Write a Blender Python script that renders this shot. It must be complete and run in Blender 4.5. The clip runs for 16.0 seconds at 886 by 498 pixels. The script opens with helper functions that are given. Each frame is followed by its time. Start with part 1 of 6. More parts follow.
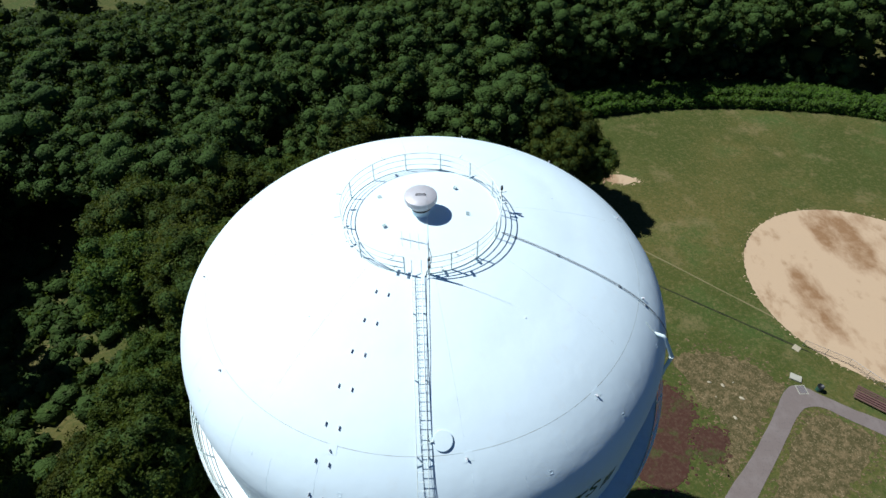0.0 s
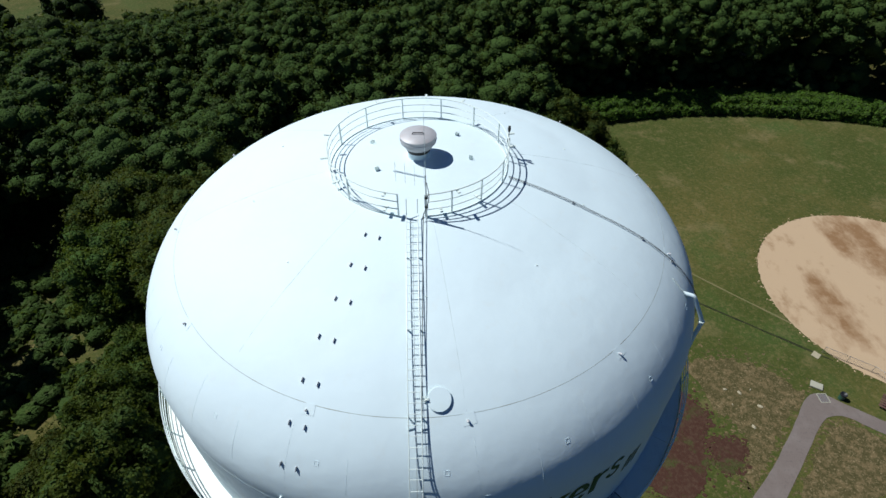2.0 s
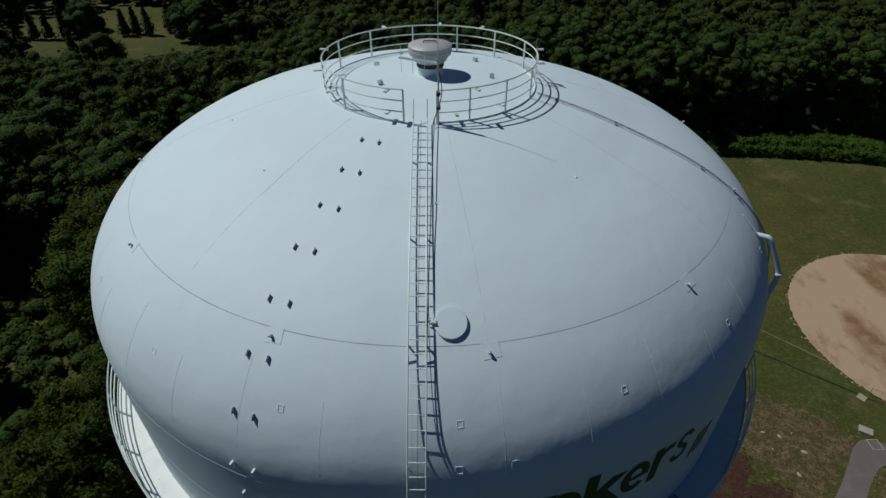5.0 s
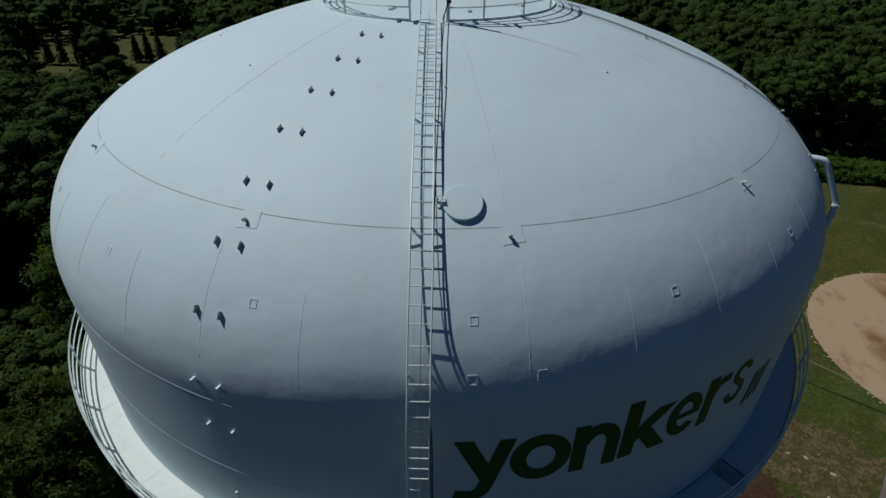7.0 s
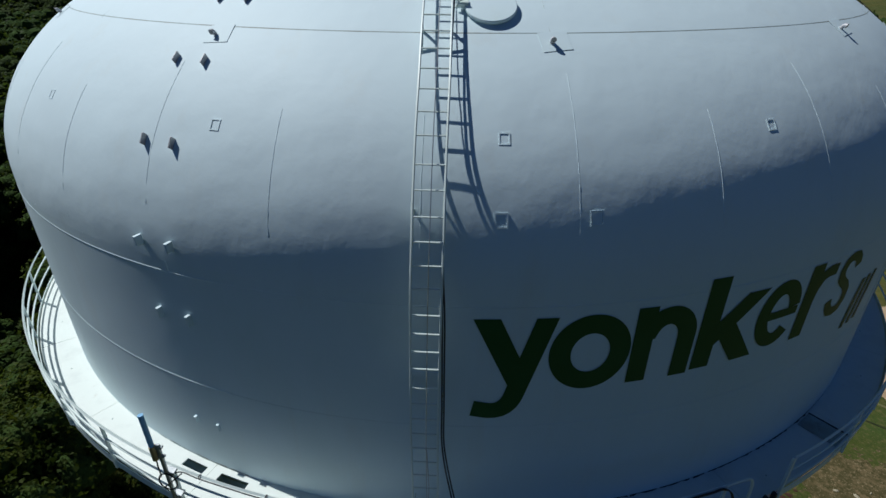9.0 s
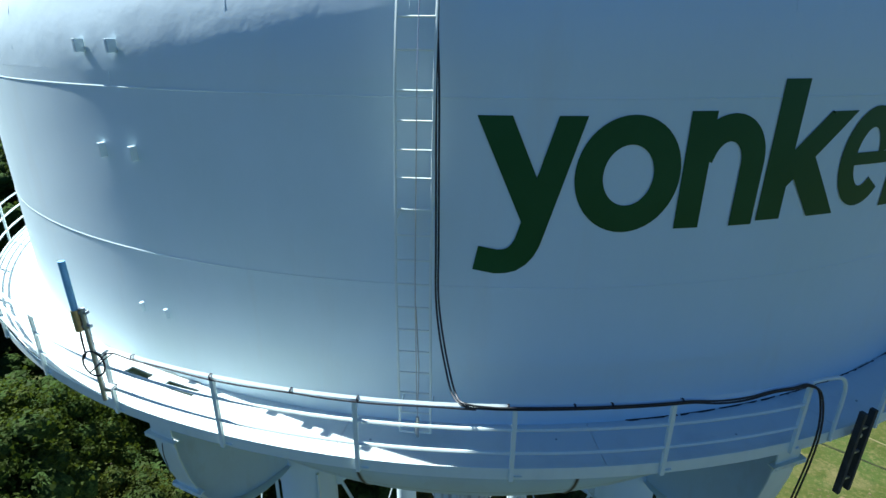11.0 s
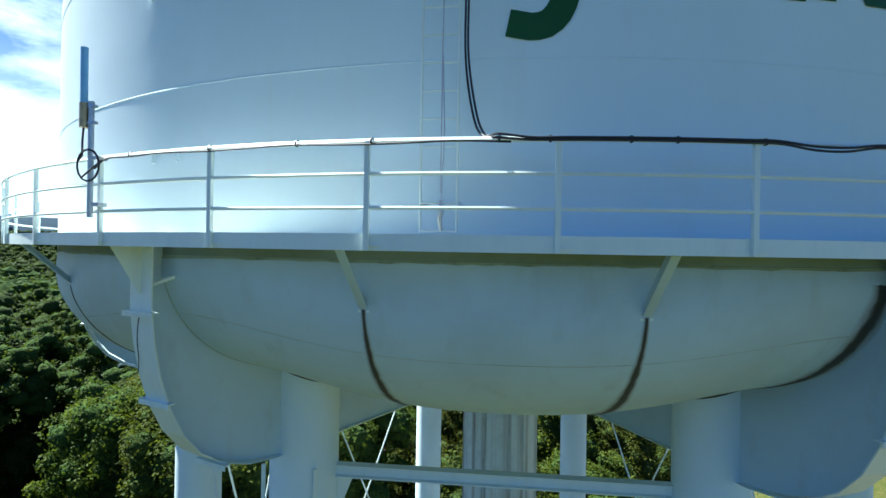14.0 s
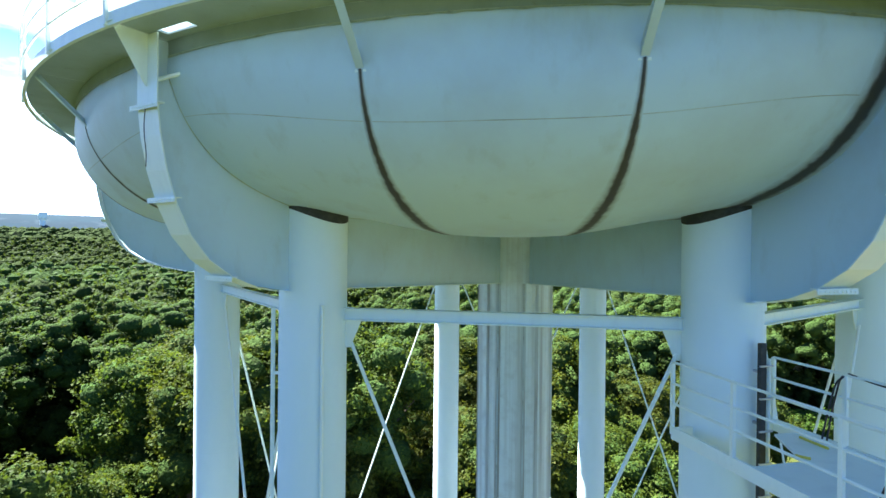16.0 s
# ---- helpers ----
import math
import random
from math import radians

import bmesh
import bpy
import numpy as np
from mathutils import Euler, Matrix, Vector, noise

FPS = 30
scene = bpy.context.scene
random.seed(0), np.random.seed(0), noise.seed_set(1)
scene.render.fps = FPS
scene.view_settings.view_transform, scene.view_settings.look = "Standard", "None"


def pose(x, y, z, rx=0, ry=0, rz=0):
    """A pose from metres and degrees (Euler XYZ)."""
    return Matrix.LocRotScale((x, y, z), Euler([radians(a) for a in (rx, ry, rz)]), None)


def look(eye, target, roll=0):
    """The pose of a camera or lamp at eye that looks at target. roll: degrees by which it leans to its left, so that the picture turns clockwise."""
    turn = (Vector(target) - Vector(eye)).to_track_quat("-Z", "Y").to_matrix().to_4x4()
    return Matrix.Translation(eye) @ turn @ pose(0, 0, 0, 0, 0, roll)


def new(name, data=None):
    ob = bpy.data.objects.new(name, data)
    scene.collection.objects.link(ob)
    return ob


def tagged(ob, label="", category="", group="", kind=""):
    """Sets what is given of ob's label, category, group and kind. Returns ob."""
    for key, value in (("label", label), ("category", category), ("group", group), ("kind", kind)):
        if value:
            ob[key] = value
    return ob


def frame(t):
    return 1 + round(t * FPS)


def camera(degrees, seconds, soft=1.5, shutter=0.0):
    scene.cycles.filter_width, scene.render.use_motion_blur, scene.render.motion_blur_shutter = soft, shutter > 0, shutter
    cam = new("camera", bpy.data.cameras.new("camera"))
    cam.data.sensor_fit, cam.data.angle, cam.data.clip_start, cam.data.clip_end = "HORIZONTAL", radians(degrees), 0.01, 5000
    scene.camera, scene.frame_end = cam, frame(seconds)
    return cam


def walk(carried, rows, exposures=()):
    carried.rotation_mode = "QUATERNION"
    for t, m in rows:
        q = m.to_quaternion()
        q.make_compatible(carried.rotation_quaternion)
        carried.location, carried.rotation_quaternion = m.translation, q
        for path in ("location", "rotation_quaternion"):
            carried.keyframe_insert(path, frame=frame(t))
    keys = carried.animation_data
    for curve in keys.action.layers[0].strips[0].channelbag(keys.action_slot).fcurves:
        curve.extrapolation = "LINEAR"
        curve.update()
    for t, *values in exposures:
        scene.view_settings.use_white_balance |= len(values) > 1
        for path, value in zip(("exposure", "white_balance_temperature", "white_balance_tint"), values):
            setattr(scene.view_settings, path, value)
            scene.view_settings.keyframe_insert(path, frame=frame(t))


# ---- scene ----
from mathutils import Quaternion

cam = camera(79.2, 16.0)
PATH = [
    (0, (0.736, -18.587, 32.512), (0.754, -17.171, 31.100), -0.60),
    (0.5, (0.787, -18.613, 31.473), (0.802, -17.195, 30.063), -0.64),
    (1, (0.832, -18.601, 30.438), (0.845, -17.181, 29.029), -0.56),
    (1.5, (0.878, -18.643, 29.446), (0.887, -17.196, 28.065), -0.51),
    (2, (0.863, -18.696, 28.418), (0.870, -17.224, 27.064), -0.45),
    (2.5, (0.839, -18.757, 27.407), (0.841, -17.261, 26.081), -0.46),
    (3, (0.772, -18.701, 26.409), (0.768, -17.184, 25.107), -0.31),
    (3.5, (0.703, -18.620, 25.436), (0.693, -17.081, 24.159), -0.17),
    (6, (0.736, -18.486, 20.618), (0.703, -16.838, 19.485), -0.02),
    (6.5, (0.661, -18.541, 19.682), (0.628, -16.878, 18.571), 0.20),
    (7, (0.626, -18.598, 18.691), (0.581, -16.915, 17.611), 0.19),
    (7.5, (0.546, -18.562, 17.702), (0.488, -16.860, 16.652), 0.29),
    (8, (0.451, -18.467, 16.684), (0.382, -16.747, 15.665), 0.31),
    (8.5, (0.471, -18.351, 15.637), (0.383, -16.610, 14.656), 0.30),
    (9, (0.605, -18.219, 14.645), (0.497, -16.460, 13.700), 0.30),
    (9.5, (0.779, -18.117, 13.703), (0.655, -16.345, 12.785), 0.38),
    (10, (0.879, -18.070, 12.800), (0.745, -16.279, 11.920), 0.54),
    (10.2, (0.943, -18.066, 12.415), (0.794, -16.260, 11.568), 0.60),
    (12.3, (0.770, -18.089, 8.881), (0.535, -16.146, 8.470), 0.42),
    (12.5, (0.831, -18.123, 8.493), (0.575, -16.169, 8.156), 0.69),
    (13, (0.871, -18.072, 7.686), (0.586, -16.105, 7.464), 0.78),
    (13.5, (0.904, -18.098, 6.915), (0.599, -16.124, 6.806), 0.93),
    (14, (0.990, -18.150, 6.138), (0.660, -16.178, 6.142), 0.95),
    (14.5, (1.057, -18.104, 5.360), (0.710, -16.134, 5.359), 0.91),
    (15, (1.137, -18.016, 4.628), (0.775, -16.049, 4.620), 0.80),
    (15.5, (1.209, -17.974, 3.982), (0.830, -16.010, 3.971), 0.75),
    (16, (1.324, -18.088, 3.379), (0.911, -16.131, 3.365), 0.58),
]
EXPOSURES = [(0.0, 0.42, 5050, 10), (3.5, -0.33, 5270, 10), (6.0, -0.92, 5250, 10), (7.5, -0.83, 5200, 10), (8.5, -0.52, 5220, 10), (9.5, 0.14, 5000, 8), (10.2, 0.82, 4920, 6),
             (12.4, 2.06, 4970, 3), (14.0, 2.06, 5080, 4), (15.0, 2.40, 5230, 6), (16.0, 3.0, 5300, 7)]
walk(cam, [(t, look(eye, target, roll)) for t, eye, target, roll in PATH], EXPOSURES)

# ---- light ----
SUN_ELEV = radians(54.5)
SUN_DIR = Vector((-0.941 * math.cos(SUN_ELEV), 0.338 * math.cos(SUN_ELEV), math.sin(SUN_ELEV)))  # towards the sun
world = bpy.data.worlds.new("sky")
scene.world = world
world.use_nodes = True
wn, wl = world.node_tree.nodes, world.node_tree.links
wn.clear()
w_out, w_bg = wn.new("ShaderNodeOutputWorld"), wn.new("ShaderNodeBackground")
sky = wn.new("ShaderNodeTexSky")
sky.sky_type, sky.sun_disc = "NISHITA", False
sky.sun_elevation, sky.sun_rotation = SUN_ELEV, math.atan2(SUN_DIR.x, SUN_DIR.y)
sky.air_density, sky.dust_density, sky.ozone_density = 0.42, 0.1, 6.0
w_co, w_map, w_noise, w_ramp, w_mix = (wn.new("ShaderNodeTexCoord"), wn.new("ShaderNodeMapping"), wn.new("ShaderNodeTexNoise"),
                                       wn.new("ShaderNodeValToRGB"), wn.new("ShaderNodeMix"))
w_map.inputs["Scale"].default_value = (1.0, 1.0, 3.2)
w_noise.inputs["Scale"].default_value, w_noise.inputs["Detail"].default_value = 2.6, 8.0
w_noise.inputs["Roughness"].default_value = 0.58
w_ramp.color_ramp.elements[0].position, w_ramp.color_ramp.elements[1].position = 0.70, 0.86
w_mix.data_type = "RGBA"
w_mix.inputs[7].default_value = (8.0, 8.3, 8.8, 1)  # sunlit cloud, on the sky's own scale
wl.new(w_co.outputs["Generated"], w_map.inputs["Vector"])
wl.new(w_map.outputs[0], w_noise.inputs["Vector"])
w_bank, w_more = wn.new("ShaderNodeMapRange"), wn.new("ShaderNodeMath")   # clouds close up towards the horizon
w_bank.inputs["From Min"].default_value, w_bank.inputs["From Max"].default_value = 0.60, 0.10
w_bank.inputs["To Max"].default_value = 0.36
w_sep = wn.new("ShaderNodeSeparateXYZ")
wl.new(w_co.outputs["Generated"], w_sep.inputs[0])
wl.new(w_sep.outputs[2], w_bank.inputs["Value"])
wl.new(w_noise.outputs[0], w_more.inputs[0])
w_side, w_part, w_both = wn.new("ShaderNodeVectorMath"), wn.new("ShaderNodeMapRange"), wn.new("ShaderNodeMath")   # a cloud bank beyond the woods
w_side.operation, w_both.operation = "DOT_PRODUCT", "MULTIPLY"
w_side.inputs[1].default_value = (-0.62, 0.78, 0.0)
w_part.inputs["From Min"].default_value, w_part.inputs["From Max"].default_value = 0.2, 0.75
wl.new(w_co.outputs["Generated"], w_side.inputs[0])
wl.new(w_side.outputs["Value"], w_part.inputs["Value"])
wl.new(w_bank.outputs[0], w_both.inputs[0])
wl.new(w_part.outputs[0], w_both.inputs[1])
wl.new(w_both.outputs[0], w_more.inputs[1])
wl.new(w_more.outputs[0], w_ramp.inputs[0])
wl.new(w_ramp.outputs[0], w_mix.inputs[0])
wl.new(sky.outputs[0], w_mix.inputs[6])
w_low, w_haze = wn.new("ShaderNodeMapRange"), wn.new("ShaderNodeMix")
w_low.inputs["From Min"].default_value, w_low.inputs["From Max"].default_value = 0.32, 0.0   # bright summer haze low down
w_low.inputs["To Max"].default_value = 0.8
w_haze.data_type = "RGBA"
w_haze.inputs[7].default_value = (8.5, 8.8, 9.2, 1)
wl.new(w_sep.outputs[2], w_low.inputs["Value"])
w_veil = wn.new("ShaderNodeMath")
w_veil.operation = "MULTIPLY"
wl.new(w_low.outputs[0], w_veil.inputs[0])
wl.new(w_part.outputs[0], w_veil.inputs[1])
wl.new(w_veil.outputs[0], w_haze.inputs[0])
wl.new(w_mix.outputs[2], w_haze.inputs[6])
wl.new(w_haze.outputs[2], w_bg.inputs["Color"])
w_bg.inputs["Strength"].default_value = 0.05
wl.new(w_bg.outputs[0], w_out.inputs["Surface"])
sun = new("sun", bpy.data.lights.new("sun", "SUN"))
sun.data.energy, sun.data.angle, sun.data.color = 5.0, radians(0.53), (1.0, 0.88, 0.69)
sun.matrix_world = look(SUN_DIR * 100, (0, 0, 0))


# ---- materials ----
def material(name, base, rough=0.6, metal=0.0, spots=(), bump=0.0, bump_scale=20.0, spec=0.5, random_tint=0.0, island_tint=0.0, coords="Object", bump_deep=0.05):
    """Principled paint. spots: (colour, noise scale, low, high, amount, stretch) layers laid over the base."""
    m = bpy.data.materials.new(name)
    m.use_nodes = True
    n, l = m.node_tree.nodes, m.node_tree.links
    b = n["Principled BSDF"]
    b.inputs["Roughness"].default_value, b.inputs["Metallic"].default_value = rough, metal
    b.inputs["Specular IOR Level"].default_value = spec
    co = n.new("ShaderNodeTexCoord")
    rgb = n.new("ShaderNodeRGB")
    rgb.outputs[0].default_value = (*base, 1)
    last = rgb.outputs[0]
    for colour, scale, low, high, amount, stretch in spots:
        mp, no, ra, mi = n.new("ShaderNodeMapping"), n.new("ShaderNodeTexNoise"), n.new("ShaderNodeMapRange"), n.new("ShaderNodeMix")
        mp.inputs["Scale"].default_value = stretch
        no.inputs["Scale"].default_value, no.inputs["Detail"].default_value = scale, 6
        no.inputs["Roughness"].default_value = 0.62
        ra.inputs["From Min"].default_value, ra.inputs["From Max"].default_value = low, high
        ra.inputs["To Max"].default_value = amount
        mi.data_type = "RGBA"
        mi.inputs[7].default_value = (*colour, 1)
        l.new(co.outputs[coords], mp.inputs["Vector"])
        l.new(mp.outputs[0], no.inputs["Vector"])
        l.new(no.outputs[0], ra.inputs["Value"])
        l.new(ra.outputs[0], mi.inputs[0])
        l.new(last, mi.inputs[6])
        last = mi.outputs[2]
    for amount, kind in ((random_tint, "object"), (island_tint, "island")):
        if amount:
            src = n.new("ShaderNodeObjectInfo").outputs["Random"] if kind == "object" else n.new("ShaderNodeNewGeometry").outputs["Random Per Island"]
            hsv, r1 = n.new("ShaderNodeHueSaturation"), n.new("ShaderNodeMapRange")
            r1.inputs["To Min"].default_value, r1.inputs["To Max"].default_value = 1 - amount, 1 + amount
            l.new(src, r1.inputs["Value"])
            l.new(r1.outputs[0], hsv.inputs["Value"])
            r2 = n.new("ShaderNodeMapRange")
            r2.inputs["To Min"].default_value, r2.inputs["To Max"].default_value = 0.5 - amount * 0.07, 0.5 + amount * 0.05
            l.new(src, r2.inputs["Value"])
            l.new(r2.outputs[0], hsv.inputs["Hue"])
            l.new(last, hsv.inputs["Color"])
            last = hsv.outputs[0]
    l.new(last, b.inputs["Base Color"])
    if bump:
        no, bu = n.new("ShaderNodeTexNoise"), n.new("ShaderNodeBump")
        no.inputs["Scale"].default_value, no.inputs["Detail"].default_value = bump_scale, 5
        bu.inputs["Strength"].default_value, bu.inputs["Distance"].default_value = bump, bump_deep
        l.new(co.outputs[coords], no.inputs["Vector"])
        l.new(no.outputs[0], bu.inputs["Height"])
        l.new(bu.outputs[0], b.inputs["Normal"])
    return m


WHITE = (0.66, 0.77, 0.80)
ONE = (1, 1, 1)
M_PAINT = material("tank_paint", WHITE, 0.62, spots=[((0.57, 0.69, 0.67), 0.35, 0.45, 0.75, 0.5, (1, 1, 0.5)),
                                                     ((0.62, 0.66, 0.62), 1.6, 0.58, 0.8, 0.35, (1, 1, 0.15)),
                                                     ((0.71, 0.81, 0.84), 6.0, 0.55, 0.8, 0.3, (1, 1, 0.3))], bump=0.16, bump_scale=1.3, spec=0.25)
M_ROOF_PAINT = material("roof_paint", WHITE, 0.62, spots=[((0.60, 0.69, 0.72), 0.35, 0.45, 0.75, 0.5, (1, 1, 0.5)),
                                                          ((0.62, 0.66, 0.62), 1.6, 0.58, 0.8, 0.35, (1, 1, 0.15)),
                                                          ((0.71, 0.81, 0.84), 6.0, 0.55, 0.8, 0.3, (1, 1, 0.3))], bump=0.55, bump_scale=0.85, spec=0.25)
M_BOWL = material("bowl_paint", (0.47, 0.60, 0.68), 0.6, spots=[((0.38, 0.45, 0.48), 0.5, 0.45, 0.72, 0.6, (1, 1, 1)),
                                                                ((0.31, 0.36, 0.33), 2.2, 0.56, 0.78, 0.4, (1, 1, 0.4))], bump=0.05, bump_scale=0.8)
M_STEEL = material("steel_paint", (0.70, 0.78, 0.735), 0.42, spots=[((0.56, 0.63, 0.60), 3.0, 0.5, 0.75, 0.5, (1, 1, 0.3))], bump=0.03, bump_scale=9)
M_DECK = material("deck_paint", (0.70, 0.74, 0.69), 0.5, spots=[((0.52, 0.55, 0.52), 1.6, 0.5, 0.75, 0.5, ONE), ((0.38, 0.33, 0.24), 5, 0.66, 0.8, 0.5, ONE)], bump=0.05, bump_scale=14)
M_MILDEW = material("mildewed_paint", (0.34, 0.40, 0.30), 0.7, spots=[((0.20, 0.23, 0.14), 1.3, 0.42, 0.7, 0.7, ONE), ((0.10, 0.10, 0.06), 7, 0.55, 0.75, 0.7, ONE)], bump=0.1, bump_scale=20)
M_STAIN = material("rust_wash", (0.40, 0.48, 0.48), 0.65, spots=[((0.24, 0.24, 0.19), 1.4, 0.40, 0.66, 0.8, (1, 1, 0.5)), ((0.14, 0.11, 0.07), 4, 0.55, 0.72, 0.6, ONE)], bump=0.05, bump_scale=10)
# about half as bright as M_DECK, mottled green-grey and brown, for plate undersides
M_UNDER = material("darker_deck_underside", (0.33, 0.41, 0.42), 0.7, spots=[((0.23, 0.28, 0.25), 0.8, 0.42, 0.7, 0.6, ONE), ((0.16, 0.14, 0.09), 6, 0.64, 0.76, 0.6, ONE)], bump=0.05, bump_scale=20)
# wall paint darkened to hold the walkway's shade, with mottled spots
M_FOOT = material("shaded_wall_paint", (0.24, 0.30, 0.27), 0.7, spots=[((0.15, 0.19, 0.14), 0.9, 0.42, 0.7, 0.6, (1, 1, 0.6)), ((0.16, 0.14, 0.09), 6, 0.64, 0.76, 0.6, ONE)], bump=0.05, bump_scale=20)
M_GREEN = material("green_letter_paint", (0.017, 0.074, 0.016), 0.5, spots=[((0.024, 0.092, 0.026), 1.2, 0.45, 0.7, 0.5, ONE)], bump=0.02, bump_scale=10, spec=0.25)
M_VENT = material("vent_metal", (0.46, 0.46, 0.47), 0.55, 0.2, spots=[((0.42, 0.38, 0.37), 4, 0.45, 0.7, 0.6, (1, 1, 0.4))], bump=0.05, bump_scale=30)
M_YELLOW = material("yellow_paint", (0.62, 0.52, 0.06), 0.5, spots=[((0.45, 0.40, 0.12), 9, 0.5, 0.7, 0.6, ONE)])
M_BLACK = material("black_rubber", (0.012, 0.013, 0.016), 0.5, spots=[((0.03, 0.03, 0.035), 8, 0.5, 0.7, 0.6, ONE)])
M_DARK = material("dark_recess", (0.03, 0.032, 0.03), 0.8, spots=[((0.08, 0.08, 0.07), 6, 0.5, 0.7, 0.6, ONE)])
M_GALV = material("galvanised_steel", (0.45, 0.47, 0.48), 0.4, 0.8, spots=[((0.3, 0.31, 0.32), 12, 0.45, 0.7, 0.6, ONE)], bump=0.03, bump_scale=60)
M_BRASS = material("tan_antenna_base", (0.42, 0.33, 0.17), 0.4, 0.5, spots=[((0.25, 0.19, 0.1), 18, 0.5, 0.7, 0.6, ONE)])
M_RADOME = material("blue_radome", (0.25, 0.47, 0.72), 0.4, spots=[((0.2, 0.38, 0.6), 8, 0.5, 0.7, 0.5, ONE)])
M_RISER = material("riser_paint", (0.58, 0.66, 0.66), 0.5, spots=[((0.33, 0.35, 0.31), 1.2, 0.45, 0.68, 0.7, (3, 3, 0.06)), ((0.14, 0.135, 0.11), 1.7, 0.58, 0.74, 0.75, (2.5, 2.5, 0.03)), ((0.40, 0.44, 0.42), 3.0, 0.5, 0.7, 0.5, ONE)], bump=0.04, bump_scale=6)
M_GRASS = material("mown_grass", (0.050, 0.062, 0.012), 0.9, spots=[((0.120, 0.095, 0.028), 0.045, 0.42, 0.62, 0.7, ONE), ((0.040, 0.075, 0.015), 0.09, 0.50, 0.66, 0.75, ONE), ((0.20, 0.155, 0.075), 0.16, 0.58, 0.72, 0.5, ONE),
                                                                   ((0.17, 0.135, 0.055), 1.6, 0.50, 0.74, 0.55, ONE), ((0.034, 0.052, 0.011), 2.6, 0.48, 0.64, 0.6, ONE), ((0.14, 0.12, 0.05), 4.5, 0.55, 0.68, 0.6, ONE)], bump=0.9, bump_scale=5, spec=0.1)
M_DRY = material("dry_grass", (0.070, 0.060, 0.024), 0.95, spots=[((0.150, 0.112, 0.055), 1.1, 0.46, 0.60, 0.85, ONE), ((0.045, 0.042, 0.014), 3.2, 0.50, 0.62, 0.8, ONE), ((0.27, 0.21, 0.12), 5.5, 0.56, 0.66, 0.7, ONE)], bump=0.9, bump_scale=4, spec=0.1)
M_DIRT = material("infield_clay", (0.41, 0.305, 0.19), 0.95, spots=[((0.19, 0.105, 0.045), 0.11, 0.50, 0.62, 0.9, (1, 0.5, 1)), ((0.24, 0.155, 0.08), 0.35, 0.56, 0.68, 0.7, (1, 0.6, 1)), ((0.42, 0.31, 0.19), 0.5, 0.45, 0.7, 0.5, ONE), ((0.36, 0.25, 0.15), 2.0, 0.6, 0.75, 0.5, ONE)], bump=0.4, bump_scale=4, spec=0.1)
M_ASPHALT = material("worn_asphalt", (0.150, 0.124, 0.110), 0.9, spots=[((0.19, 0.165, 0.15), 0.6, 0.45, 0.7, 0.6, ONE), ((0.09, 0.08, 0.075), 3, 0.55, 0.72, 0.5, ONE)], bump=0.3, bump_scale=30, spec=0.2)
M_MULCH = material("red_mulch", (0.052, 0.026, 0.018), 0.95, spots=[((0.048, 0.062, 0.016), 0.42, 0.54, 0.64, 0.8, ONE), ((0.088, 0.058, 0.036), 2.6, 0.45, 0.7, 0.7, ONE), ((0.05, 0.02, 0.014), 3.5, 0.5, 0.7, 0.7, ONE)], bump=0.9, bump_scale=9, spec=0.1)
M_TRACK = material("worn_track", (0.15, 0.13, 0.06), 0.95, spots=[((0.12, 0.13, 0.05), 0.8, 0.45, 0.65, 0.8, ONE)], bump=0.4, bump_scale=6, spec=0.1)
# dark colour for an overhead wire's shadow painted across the grass
M_WIRE_SHADOW = material("wire_shadow_line", (0.022, 0.026, 0.012), 0.95, spots=[((0.05, 0.055, 0.02), 1.2, 0.45, 0.65, 0.7, ONE)], bump=0.3, bump_scale=8, spec=0.1)
M_STONE = material("tan_stone", (0.34, 0.30, 0.20), 0.9, spots=[((0.24, 0.21, 0.15), 3, 0.45, 0.7, 0.6, ONE)], bump=0.3, bump_scale=12)
M_CONCRETE = material("concrete", (0.34, 0.33, 0.26), 0.9, spots=[((0.25, 0.24, 0.19), 2, 0.45, 0.7, 0.6, ONE)], bump=0.2, bump_scale=25)
M_PLANK = material("brown_plank", (0.10, 0.050, 0.042), 0.7, spots=[((0.06, 0.03, 0.026), 4, 0.45, 0.7, 0.6, (1, 8, 1))], bump=0.1, bump_scale=20, random_tint=0.2)
M_BIN = material("green_plastic", (0.03, 0.09, 0.06), 0.5, spots=[((0.02, 0.05, 0.04), 5, 0.5, 0.7, 0.5, ONE)])
M_BARK = material("bark", (0.10, 0.078, 0.058), 0.95, spots=[((0.05, 0.04, 0.03), 3, 0.45, 0.7, 0.8, (3, 3, 0.6))], bump=0.6, bump_scale=12, spec=0.1)
M_HOUSE = material("house_wall", (0.62, 0.58, 0.54), 0.8, spots=[((0.5, 0.46, 0.42), 1, 0.45, 0.7, 0.5, ONE)])
M_ROOF = material("house_roof", (0.16, 0.13, 0.12), 0.85, spots=[((0.10, 0.085, 0.08), 1.5, 0.45, 0.7, 0.6, ONE)])
M_GLASS = material("dark_glass", (0.03, 0.04, 0.05), 0.08, spec=0.6)
# distance haze is put into the ridge's blue-grey base colour
M_RIDGE = material("hazed_ridge", (0.040, 0.055, 0.072), 1.0, spots=[((0.038, 0.060, 0.078), 0.006, 0.45, 0.65, 0.8, (1, 1, 3)), ((0.075, 0.095, 0.115), 0.02, 0.55, 0.7, 0.5, ONE)], spec=0.0)


